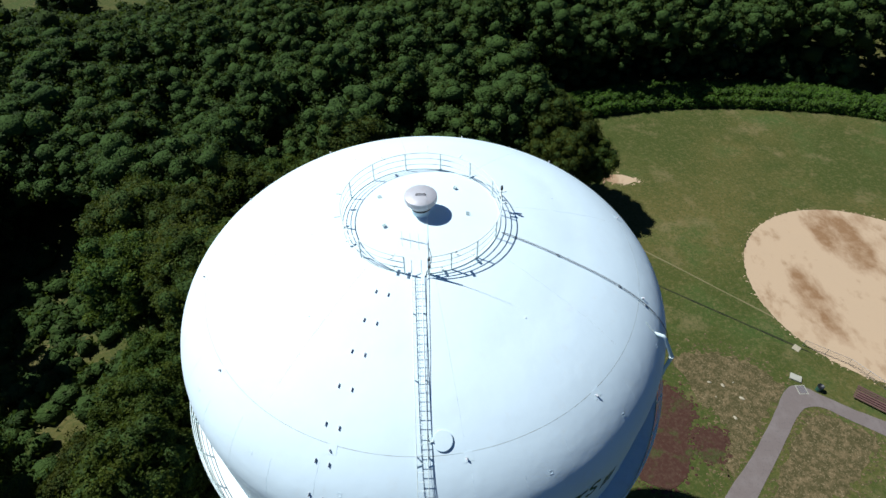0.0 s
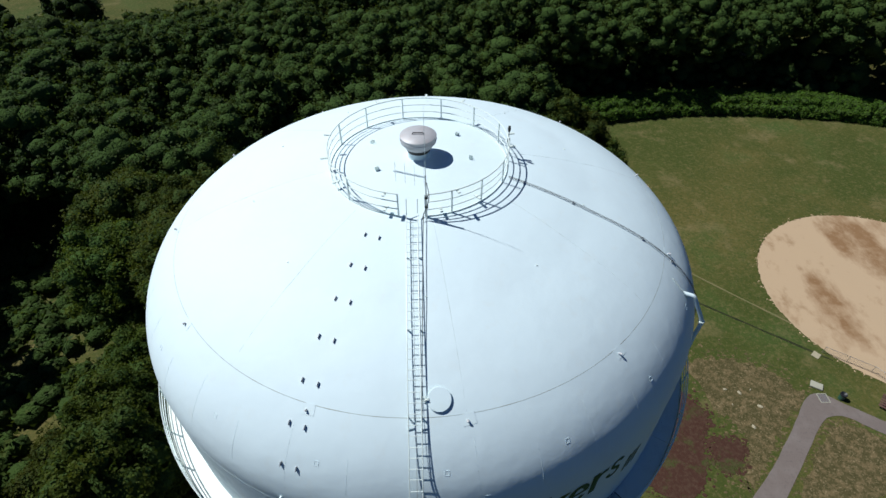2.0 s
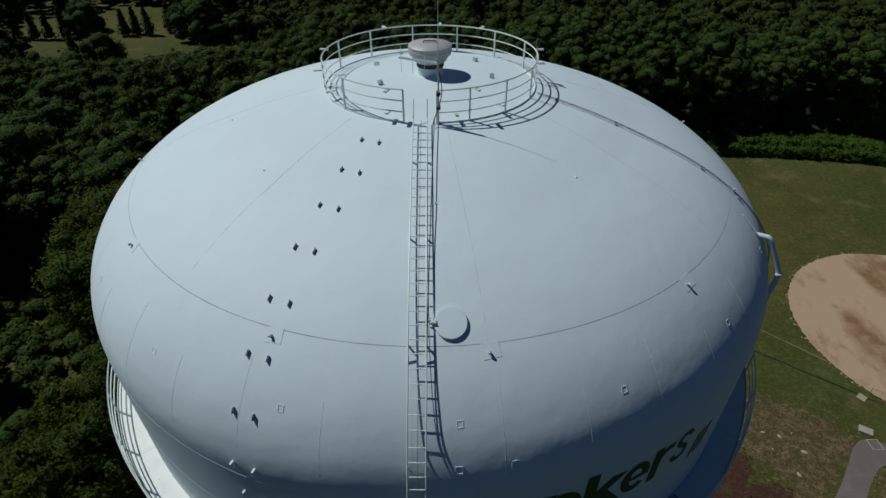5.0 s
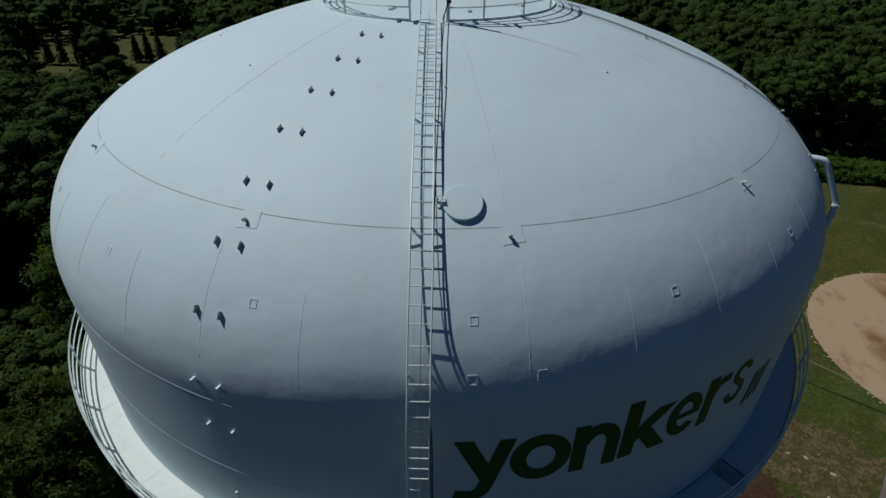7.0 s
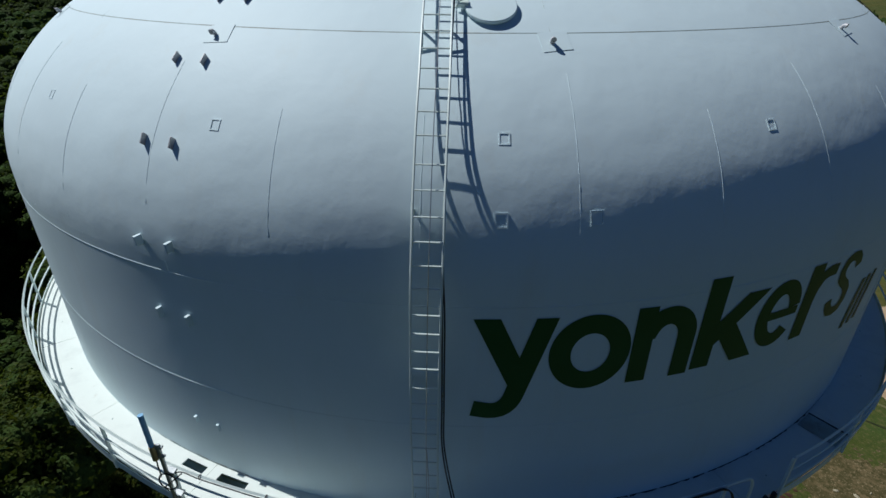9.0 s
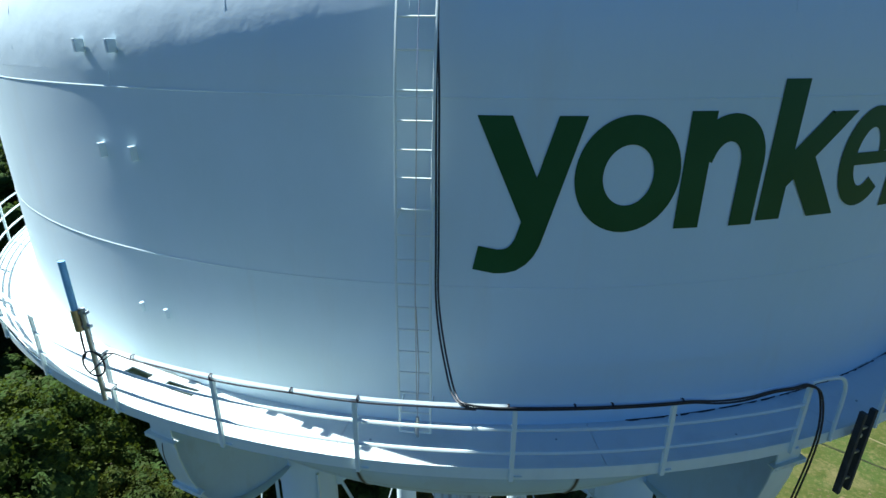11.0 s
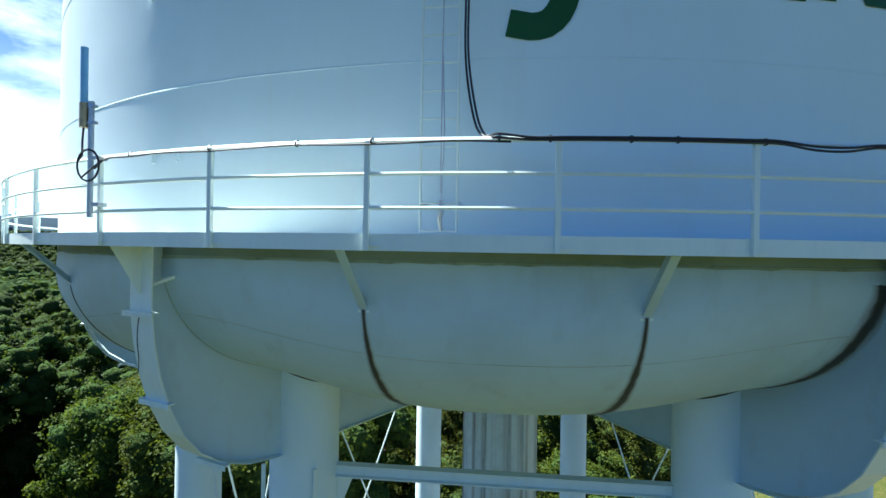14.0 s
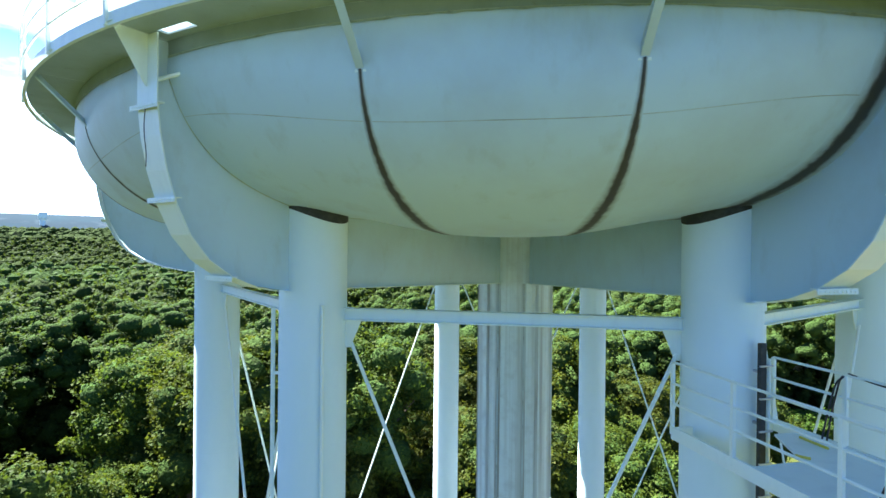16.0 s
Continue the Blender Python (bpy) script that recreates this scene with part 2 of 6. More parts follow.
def leaf_material(name, base, light, tint):
    m = material(name, base, 0.65, spots=[(light, 0.28, 0.40, 0.70, 0.8, ONE)], spec=0.1, random_tint=tint, island_tint=0.15)
    n, l = m.node_tree.nodes, m.node_tree.links
    b, out = n["Principled BSDF"], n["Material Output"]
    tr, mix = n.new("ShaderNodeBsdfTranslucent"), n.new("ShaderNodeMixShader")
    src = b.inputs["Base Color"].links[0].from_socket
    warm = n.new("ShaderNodeMix")   # light through a leaf comes out yellower
    warm.data_type, warm.blend_type = "RGBA", "MULTIPLY"
    warm.inputs[0].default_value = 1.0
    warm.inputs[7].default_value = (1.3, 1.22, 0.65, 1)
    l.new(src, warm.inputs[6])
    l.new(warm.outputs[2], tr.inputs["Color"])
    mix.inputs[0].default_value = 0.40
    l.new(b.outputs[0], mix.inputs[1])
    l.new(tr.outputs[0], mix.inputs[2])
    l.new(mix.outputs[0], out.inputs["Surface"])
    return m


def stain_material(name, base, spots, halo, core):
    """Bowl paint with a rust run down the middle of its strip: u goes across it, v along it, and its edges are clean paint."""
    m = material(name, base, 0.65, spots=spots, bump=0.05, bump_scale=8)
    n, l = m.node_tree.nodes, m.node_tree.links
    b = n["Principled BSDF"]
    last = b.inputs["Base Color"].links[0].from_socket
    co, sep, no, mp = n.new("ShaderNodeTexCoord"), n.new("ShaderNodeSeparateXYZ"), n.new("ShaderNodeTexNoise"), n.new("ShaderNodeMapping")
    l.new(co.outputs["UV"], sep.inputs[0])
    mp.inputs["Scale"].default_value = (1, 1, 0.35)
    l.new(co.outputs["Object"], mp.inputs["Vector"])
    l.new(mp.outputs[0], no.inputs["Vector"])
    no.inputs["Scale"].default_value, no.inputs["Detail"].default_value = 7.0, 6

    def maths(kind, x, y):
        k = n.new("ShaderNodeMath")
        k.operation = kind
        for i, q in enumerate((x, y)):
            if isinstance(q, (int, float)):
                k.inputs[i].default_value = q
            elif q is not None:
                l.new(q, k.inputs[i])
        return k.outputs[0]

    across = maths("ABSOLUTE", maths("MULTIPLY_ADD", sep.outputs[0], 2.0), None)
    across.node.inputs[0].links[0].from_node.inputs[2].default_value = -1.0
    ragged = maths("ADD", across, maths("MULTIPLY", maths("SUBTRACT", no.outputs[0], 0.5), 0.55))
    for colour, far, close, most in (halo, core):
        ra, mi = n.new("ShaderNodeMapRange"), n.new("ShaderNodeMix")
        ra.interpolation_type = "SMOOTHSTEP"
        ra.inputs["From Min"].default_value, ra.inputs["From Max"].default_value = close, far
        ra.inputs["To Min"].default_value, ra.inputs["To Max"].default_value = most, 0.0
        l.new(ragged, ra.inputs["Value"])
        rim = n.new("ShaderNodeMapRange")   # nothing at the very edge
        rim.inputs["From Min"].default_value, rim.inputs["From Max"].default_value = 1.0, 0.85
        l.new(across, rim.inputs["Value"])
        foot = n.new("ShaderNodeMapRange")   # and it runs out below
        foot.interpolation_type = "SMOOTHSTEP"
        foot.inputs["From Min"].default_value, foot.inputs["From Max"].default_value = 1.0, 0.72
        l.new(sep.outputs[1], foot.inputs["Value"])
        mi.data_type = "RGBA"
        mi.inputs[7].default_value = (*colour, 1)
        l.new(maths("MULTIPLY", maths("MULTIPLY", ra.outputs[0], rim.outputs[0]), foot.outputs[0]), mi.inputs[0])
        l.new(last, mi.inputs[6])
        last = mi.outputs[2]
    l.new(last, b.inputs["Base Color"])
    return m


M_SEAM = stain_material("rust_run", (0.47, 0.60, 0.68), [((0.38, 0.45, 0.48), 0.5, 0.45, 0.72, 0.6, (1, 1, 1)), ((0.31, 0.36, 0.33), 2.2, 0.56, 0.78, 0.4, (1, 1, 0.4))],
                        ((0.13, 0.115, 0.075), 1.0, 0.12, 0.85), ((0.030, 0.028, 0.020), 0.50, 0.20, 0.93))
M_STREAK = material("riser_streak", (0.44, 0.49, 0.47), 0.7, spots=[((0.24, 0.24, 0.20), 1.5, 0.42, 0.66, 0.8, (2, 2, 0.15)), ((0.44, 0.50, 0.49), 0.6, 0.5, 0.66, 0.8, (1, 1, 0.3))], bump=0.03, bump_scale=12)
M_LEAF = leaf_material("broad_leaf", (0.040, 0.062, 0.009), (0.104, 0.122, 0.013), 0.28)
M_WOODS = leaf_material("woods_leaf", (0.034, 0.058, 0.013), (0.076, 0.100, 0.016), 0.0)
M_HEDGE = leaf_material("vine_leaf", (0.075, 0.145, 0.016), (0.11, 0.18, 0.022), 0.1)
M_CONIFER = leaf_material("conifer_needles", (0.022, 0.042, 0.018), (0.03, 0.05, 0.02), 0.2)
M_CORE = material("leaf_mass", (0.036, 0.059, 0.015), 0.9, spots=[((0.042, 0.068, 0.014), 0.28, 0.40, 0.70, 0.8, ONE), ((0.045, 0.070, 0.014), 3.5, 0.52, 0.66, 0.8, ONE)], bump=1.0, bump_scale=3.0, bump_deep=0.5, spec=0.05, random_tint=0.2)


# ---- mesh helpers ----
def finish(bm, smooth=True):
    bmesh.ops.recalc_face_normals(bm, faces=bm.faces)
    for f in bm.faces:
        f.smooth = smooth
    if smooth:
        for e in bm.edges:
            if len(e.link_faces) == 2 and e.calc_face_angle(0.0) > 0.7:
                e.smooth = False
    return bm


def mesh_of(name, bm, mat):
    me = bpy.data.meshes.new(name)
    bm.to_mesh(me)
    bm.free()
    for m in mat if isinstance(mat, (list, tuple)) else (mat,):
        me.materials.append(m)
    return me


def part(name, bm, mat, parent=None, label="", m=None):
    ob = new(name, bm if isinstance(bm, bpy.types.Mesh) else mesh_of(name, bm, mat))
    if parent:
        ob.parent = parent
    if m is not None:
        ob.matrix_basis = m
    return tagged(ob, label)


def thing(name, label, category, at=(0, 0, 0), group="", kind=""):
    e = new(name)
    e.empty_display_size = 0.2
    e.location = at
    return tagged(e, label, category, group, kind)


def box_bm(size, at=(0, 0, 0), bevel=0.0, bm=None, m=None):
    own = bmesh.new()
    bmesh.ops.create_cube(own, size=1)
    bmesh.ops.scale(own, vec=size, verts=own.verts)
    if bevel:
        bmesh.ops.bevel(own, geom=own.edges[:], offset=bevel, segments=2, profile=0.6, affect="EDGES")
    bmesh.ops.translate(own, vec=at, verts=own.verts)
    if m is not None:
        bmesh.ops.transform(own, matrix=m, verts=own.verts)
    finish(own, False)
    if bm is None:
        return own
    tmp = bpy.data.meshes.new("tmp")
    own.to_mesh(tmp)
    own.free()
    bm.from_mesh(tmp)
    bpy.data.meshes.remove(tmp)
    return bm


def lathe(profile, segs=96, start=0.0, end=360.0, bm=None):
    """Surface of revolution of (r, z) points about z, between two azimuths (0 is the front, -y; positive to the right)."""
    bm = bm or bmesh.new()
    full = abs(end - start) > 359.9
    cols = segs if full else segs + 1
    rings = []
    for i in range(cols):
        a = radians(start + (end - start) * i / segs)
        rings.append([bm.verts.new((r * math.sin(a), -r * math.cos(a), z)) for r, z in profile])
    for i in range(segs):
        p, q = rings[i], rings[(i + 1) % cols]
        for j in range(len(profile) - 1):
            bm.faces.new((p[j], p[j + 1], q[j + 1], q[j]))
    bmesh.ops.remove_doubles(bm, verts=bm.verts, dist=1e-5)
    return finish(bm)


def tube(points, radius, sides=8, bm=None, closed=False, caps=True):
    """A pipe along points; radius may be one number or one for each point."""
    bm = bm or bmesh.new()
    pts = [Vector(p) for p in points]
    n = len(pts)
    rad = radius if isinstance(radius, (list, tuple)) else [radius] * n
    ref, rings = None, []
    for i, p in enumerate(pts):
        a, b = pts[(i - 1) % n] if closed or i else p, pts[(i + 1) % n] if closed or i < n - 1 else p
        d = (b - a).normalized()
        if ref is None:
            ref = d.orthogonal().normalized()
        ref = (ref - d * ref.dot(d)).normalized()
        up = d.cross(ref)
        rings.append([bm.verts.new(p + rad[i] * (math.cos(2 * math.pi * k / sides) * ref + math.sin(2 * math.pi * k / sides) * up)) for k in range(sides)])
    for i in range(n if closed else n - 1):
        p, q = rings[i], rings[(i + 1) % n]
        for k in range(sides):
            bm.faces.new((p[k], p[(k + 1) % sides], q[(k + 1) % sides], q[k]))
    if caps and not closed:
        bm.faces.new(rings[0][::-1])
        bm.faces.new(rings[-1])
    return finish(bm)


def smooth_path(points, steps=6):
    """Catmull-Rom through the points."""
    p = [Vector(q) for q in points]
    p = [p[0] * 2 - p[1]] + p + [p[-1] * 2 - p[-2]]
    out = []
    for i in range(1, len(p) - 2):
        for k in range(steps):
            t = k / steps
            out.append(0.5 * (2 * p[i] + (p[i + 1] - p[i - 1]) * t + (2 * p[i - 1] - 5 * p[i] + 4 * p[i + 1] - p[i + 2]) * t * t + (3 * p[i] - p[i - 1] - 3 * p[i + 1] + p[i + 2]) * t ** 3))
    return out + [p[-2]]


def polar(r, az, z=0.0):
    a = radians(az)
    return Vector((r * math.sin(a), -r * math.cos(a), z))


def facing(r, az, z=0.0):
    """Pose at azimuth az: local -y points outwards, local x along the rim to the right, z up."""
    return Matrix.Translation(polar(r, az, z)) @ Matrix.Rotation(radians(az), 4, "Z")


def plate(outline, thick, axis="x", bm=None):
    """A flat plate from a 2D outline; axis: the direction of its thickness (outline in the other two, in order)."""
    own = bm or bmesh.new()
    lo, hi = [], []
    for u, v in outline:
        for s, lst in ((-0.5, lo), (0.5, hi)):
            w = s * thick
            lst.append(own.verts.new({"x": (w, u, v), "y": (u, w, v), "z": (u, v, w)}[axis]))
    own.faces.new(lo[::-1])
    own.faces.new(hi)
    for i in range(len(lo)):
        j = (i + 1) % len(lo)
        own.faces.new((lo[i], lo[j], hi[j], hi[i]))
    return finish(own, False)


# ---- ground ----
GROUND_Z = -29.0
SPANS_R = [0, 420, 600, 800, 1000, 1300, 2100, 3000, 4600]
SPANS_Z = [GROUND_Z, GROUND_Z, -24.0, -9.0, 5.0, 16.0, 22.0, 30.0, 30.0]


def height(x, y):
    r = math.hypot(x, y)
    z = float(np.interp(r, SPANS_R, SPANS_Z))
    k = min(1.0, max(0.0, (r - 380) / 150))   # rolling hills further out
    return z + k * (9.0 * noise.noise(Vector((x / 150, y / 150, 5.7))) + 3.0 * noise.noise(Vector((x / 47, y / 47, 8.2))))


def ground_sheet():
    bm = bmesh.new()
    radii = [0, 6, 12, 20, 30, 42, 56, 72, 90, 110] + [110 * 1.13 ** i for i in range(1, 31)]
    segs, prev = 120, None
    for r in radii:
        ring = [bm.verts.new((0, 0, GROUND_Z))] if r == 0 else [bm.verts.new((r * math.sin(a), -r * math.cos(a), height(r * math.sin(a), -r * math.cos(a)))) for a in (2 * math.pi * i / segs for i in range(segs))]
        if prev:
            for i in range(segs):
                j = (i + 1) % segs
                bm.faces.new((prev[0], ring[i], ring[j]) if len(prev) == 1 else (prev[i], ring[i], ring[j], prev[j]))
        prev = ring
    return finish(bm)


ground = tagged(part("ground", ground_sheet(), M_GRASS), "patchy mown grass ground around the water tower", "ground", kind="structure")


def flat_patch(points, z, wobble, seed, sub=6, crumbs=0, stray=0.5):
    """A ground patch with a ragged rim and loose bits strewn round it; points go round it."""
    rnd = random.Random(seed)
    rim = smooth_path(list(points) + [points[0]], sub)[:-1]
    bm = bmesh.new()
    vs = [bm.verts.new((p.x + rnd.uniform(-wobble, wobble), p.y + rnd.uniform(-wobble, wobble), z)) for p in rim]
    low = [bm.verts.new((v.co.x, v.co.y, GROUND_Z - 0.05)) for v in vs]
    f = bm.faces.new(vs)
    for i in range(len(vs)):
        j = (i + 1) % len(vs)
        bm.faces.new((vs[i], low[i], low[j], vs[j]))
    bmesh.ops.triangulate(bm, faces=[f])
    for k in range(crumbs):
        p = rnd.choice(rim) + Vector((rnd.gauss(0, stray), rnd.gauss(0, stray), 0))
        size, n, turn = rnd.uniform(0.08, 0.42) * min(1.0, stray * 1.6), rnd.randint(5, 7), rnd.uniform(0, 6.3)
        top = bm.verts.new((p.x, p.y, z + rnd.uniform(0.002, 0.02)))
        ring = [bm.verts.new((p.x + size * rnd.uniform(0.5, 1.2) * math.cos(turn + 6.283 * i / n), p.y + size * rnd.uniform(0.4, 1.0) * math.sin(turn + 6.283 * i / n), z - 0.03)) for i in range(n)]
        for i in range(n):
            bm.faces.new((top, ring[i], ring[(i + 1) % n]))
    return finish(bm, False)


infield = [(66.3 + 18.3 * math.cos(a), 33.0 + 18.0 * math.sin(a), 0) for a in (2 * math.pi * i / 30 for i in range(30))]
tagged(part("infield", flat_patch(infield, GROUND_Z + 0.03, 0.09, 4, 9, 420, 0.30), M_DIRT), "tan and brown clay baseball infield in the grass", "infield", kind="structure")
PATH_EDGE = [(18, -11), (24.5, -4.0), (32.0, 3.4), (38.0, 9.0), (42.0, 13.2), (45.0, 16.5), (47.0, 16.9), (48.9, 15.6), (51.5, 13.8), (55.0, 11.7), (62, 7.6), (69, 3.2),
             (67.8, 1.3), (60.8, 5.8), (53.9, 9.9), (50.4, 12.3), (47.8, 13.9), (45.2, 13.2), (41.3, 9.2), (35.6, 3.3), (28, -4.3), (21.5, -12)]
tagged(part("path", flat_patch([(x, y, 0) for x, y in PATH_EDGE], GROUND_Z + 0.035, 0.05, 5, 4), M_ASPHALT), "worn grey-brown asphalt footpath through the grass", "path", kind="structure")
MULCH_A = [(29.2, 17.8), (31.2, 15.8), (32.0, 14.0), (31.0, 12.4), (30.4, 11.0), (29.6, 8.0), (28.2, 5.4), (25.4, 4.4), (22.0, 7.0), (23.5, 11.0), (26.4, 15.6)]
MULCH_B = [(30.8, 10.4), (32.6, 11.0), (34.5, 10.4), (34.0, 9.0), (32.8, 8.0), (31.3, 7.9), (31.4, 9.2)]
for pts, sd in ((MULCH_A, 6), (MULCH_B, 7)):
    tagged(part("mulch_bed", flat_patch([(x, y, 0) for x, y in pts], GROUND_Z + 0.045, 0.2, sd, 8, 420, 0.5), M_MULCH), "dark red mulch spread over the grass", "mulch", kind="structure")
DRY_A = [(32.0, 21.6), (36.5, 22.4), (41.4, 20.6), (44.6, 17.0), (41.4, 13.6), (38.4, 10.4), (35.6, 7.6), (33.2, 5.6), (33.8, 7.6), (35.4, 10.4), (35.0, 13.0), (33.2, 15.8)]
DRY_B = [(42.0, 8.6), (45.4, 12.2), (47.6, 12.8), (52.6, 9.8), (50.4, 7.2), (45.0, 3.4), (40.0, 1.0), (37.4, 2.8)]
for pts, sd in ((DRY_A, 31), (DRY_B, 32)):
    tagged(part("dry_patch", flat_patch([(x, y, 0) for x, y in pts], GROUND_Z + 0.014, 0.45, sd, 8, 1100, 1.2), M_DRY), "mottled tan dry grass beside the path", "dry grass", kind="structure")
# a pale worn track, then a dark strip painting a wire's shadow
for a, b, w, sd in (((31.1, 44.6), (51.0, 25.7), 0.14, 8), ((32.7, 35.3), (50.0, 22.5), 0.13, 9)):
    d = Vector((b[0] - a[0], b[1] - a[1])).normalized() * w
    strip = [(a[0] - d.y, a[1] + d.x, 0), ((a[0] + b[0]) / 2 - d.y, (a[1] + b[1]) / 2 + d.x, 0), (b[0] - d.y, b[1] + d.x, 0), (b[0] + d.y, b[1] - d.x, 0), ((a[0] + b[0]) / 2 + d.y, (a[1] + b[1]) / 2 - d.x, 0), (a[0] + d.y, a[1] - d.x, 0)]
    tagged(part("worn_line", flat_patch(strip, GROUND_Z + 0.025, 0.05, sd, 6), M_TRACK if sd == 8 else M_WIRE_SHADOW), "narrow line across the grass, pale worn track and dark painted wire shadow", "track", kind="structure")
BARE = [(31.6, 61.6), (35.0, 62.0), (38.0, 60.4), (35.6, 59.2), (32.6, 60.0)]
tagged(part("bare_patch", flat_patch([(x, y, 0) for x, y in BARE], GROUND_Z + 0.02, 0.2, 12, 6, 90, 0.6), M_DIRT), "bare tan earth patch in the grass", "earth", kind="structure")


def ridge_hill():
    bm = bmesh.new()
    rows = []
    for r, f in ((2300, 0.0), (2420, 0.55), (2560, 0.96), (2700, 1.0), (3000, 0.6)):
        row = []
        for i in range(181):
            a = 2 * math.pi * i / 180
            top = 109 + 4 * noise.noise(Vector((math.cos(a) * 4, math.sin(a) * 4, 1.0))) + 3 * noise.noise(Vector((math.cos(a) * 40, math.sin(a) * 40, 2.0)))
            row.append(bm.verts.new((r * math.cos(a), r * math.sin(a), 10 + (top - 10) * f)))
        rows.append(row)
    for p, q in zip(rows, rows[1:]):
        for i in range(180):
            bm.faces.new((p[i], p[i + 1], q[i + 1], q[i]))
    return finish(bm)


tagged(part("backdrop", ridge_hill(), M_RIDGE), "far wooded ridge on the horizon, coloured blue-grey for haze", "ridge", kind="structure")

# ---- water tower ----
R_SHELL, Z_SPRING, ROOF_B = 12.19, 10.69, 5.44   # shell radius, height of the roof's spring line, roof rise
R_RAIL, Z_DECK, Z_RAIL = 13.05, 6.25, 7.21
R_LEG, AZ_LEG, LEG_RAD = 9.33, -19.42, 0.62
POST_STEP, POST_AZ = 360 / 44, -2.82
LEGS = [AZ_LEG + 45 * k for k in range(8)]


ROOF_P = 2.11   # a little fuller at the knuckle than an ellipse


def roof_z(r):
    crown = 0.30 * max(0.0, 1 - (r / 7.2) ** 2) ** 1.2   # the middle plates stand a little higher
    return Z_SPRING + ROOF_B * max(0.0, 1 - (r / R_SHELL) ** ROOF_P) ** (1 / ROOF_P) + crown


def roof_normal(r):
    """Outward and upward parts of the roof's normal."""
    if r < 7.2:
        return Vector((roof_z(r) - roof_z(r + 0.01), 0, 0.01)).normalized()
    u, v = r / R_SHELL, max(1e-4, (roof_z(r) - Z_SPRING) / ROOF_B)
    return Vector((u ** (ROOF_P - 1) / R_SHELL, 0, v ** (ROOF_P - 1) / ROOF_B)).normalized()


def roof_point(r, az, lift=0.0):
    """A point on the roof, lift metres off it along its normal."""
    z = roof_z(r)
    n = roof_normal(r)
    return polar(r + n.x * lift, az, z + n.z * lift)


def roof_frame(r, az, lift=0.0):
    """Pose on the roof: z along the normal, -y down the slope, x to the right."""
    z = roof_z(r)
    n = roof_normal(r)
    tilt = math.atan2(n.x, n.z)
    return Matrix.Translation(roof_point(r, az, lift)) @ Matrix.Rotation(radians(az), 4, "Z") @ Matrix.Rotation(tilt, 4, "X")


tower = thing("water_tower", "large white steel water tower on eight legs with a central riser", "water tower", (0, 0, GROUND_Z))
TO_TOWER = Matrix.Translation((0, 0, -GROUND_Z))


def tpart(name, bm, mat, parent=None, label="", m=None):
    """A part of the tower, given in world coordinates."""
    if parent is None:
        return part(name, bm, mat, tower, label, TO_TOWER @ (m if m is not None else Matrix()))
    return part(name, bm, mat, parent, label, m)


# shells of revolution
roof_profile = [(R_SHELL * math.sin(radians(a)), roof_z(R_SHELL * math.sin(radians(a)))) for a in np.linspace(90, 0, 84)]
roof_profile[-1] = (0.0, roof_z(0.0))


def dented(bm, amount=0.0065, zlow=10.65, zhigh=13.4):
    """The knuckle's plates are a little buckled."""
    for v in bm.verts:
        if zlow < v.co.z < zhigh:
            k = min(1, (v.co.z - zlow) / 0.6, (zhigh - v.co.z) / 0.6)
            d = amount * k * (0.8 * noise.noise(Vector((v.co.x * 0.6, v.co.y * 0.6, v.co.z * 2.0))) + 0.6 * noise.noise(Vector((v.co.x * 1.3, v.co.y * 1.3, v.co.z * 3.4))) + 0.36 * noise.noise(Vector((v.co.x * 1.9, v.co.y * 1.9, v.co.z * 5.5))))
            h = Vector((v.co.x, v.co.y, 0)).normalized()
            v.co += h * d
    return bm


roof = tpart("roof", dented(lathe(roof_profile, 320)), M_ROOF_PAINT, label="white painted domed steel roof")
shell_profile = [(R_SHELL, Z_SPRING), (R_SHELL, 10.48), (R_SHELL, 9.4), (R_SHELL, 8.28), (R_SHELL, 7.3), (R_SHELL, 6.0)]
shell = tpart("shell", lathe(shell_profile, 240), M_PAINT, label="white painted cylindrical steel side wall")
BOWL = [(12.19, 6.0), (12.21, 5.6), (12.15, 5.2), (11.98, 4.84), (11.74, 4.53), (11.38, 4.22), (10.91, 3.97), (10.36, 3.78), (9.7, 3.63), (9.0, 3.56), (8.2, 3.54), (7.0, 3.58), (5.0, 3.72), (2.5, 3.86), (0.9, 3.92)]
bowl_path = [(p.x, p.z) for p in smooth_path([(r, 0, z) for r, z in BOWL], 4)]


def lobe(az, z):
    """How far the tank bottom is drawn up at the legs between its eight lobes."""
    k = (math.cos(radians(8 * (az - AZ_LEG))) + 1) / 2
    return 0.37 * k ** 1.5 * min(1.0, max(0.0, (6.0 - z) / 0.8))


def lobed(bm):
    for v in bm.verts:
        v.co.z += lobe(math.degrees(math.atan2(v.co.x, -v.co.y)), v.co.z)
    return bm


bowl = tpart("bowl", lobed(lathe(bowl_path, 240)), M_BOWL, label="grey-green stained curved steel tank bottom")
riser = tpart("riser", lathe([(1.6, 4.2), (1.235, 3.6), (1.235, 1.0), (1.235, -12), (1.235, -28.0), (1.7, -28.6), (1.7, -29.1)], 64), M_RISER, label="streaked white central riser pipe")
for z in (0.9, -4.6, -10.1):
    part("weld_ring", lathe([(1.236, z - 0.02), (1.246, z), (1.236, z + 0.02)], 64), M_RISER, riser)

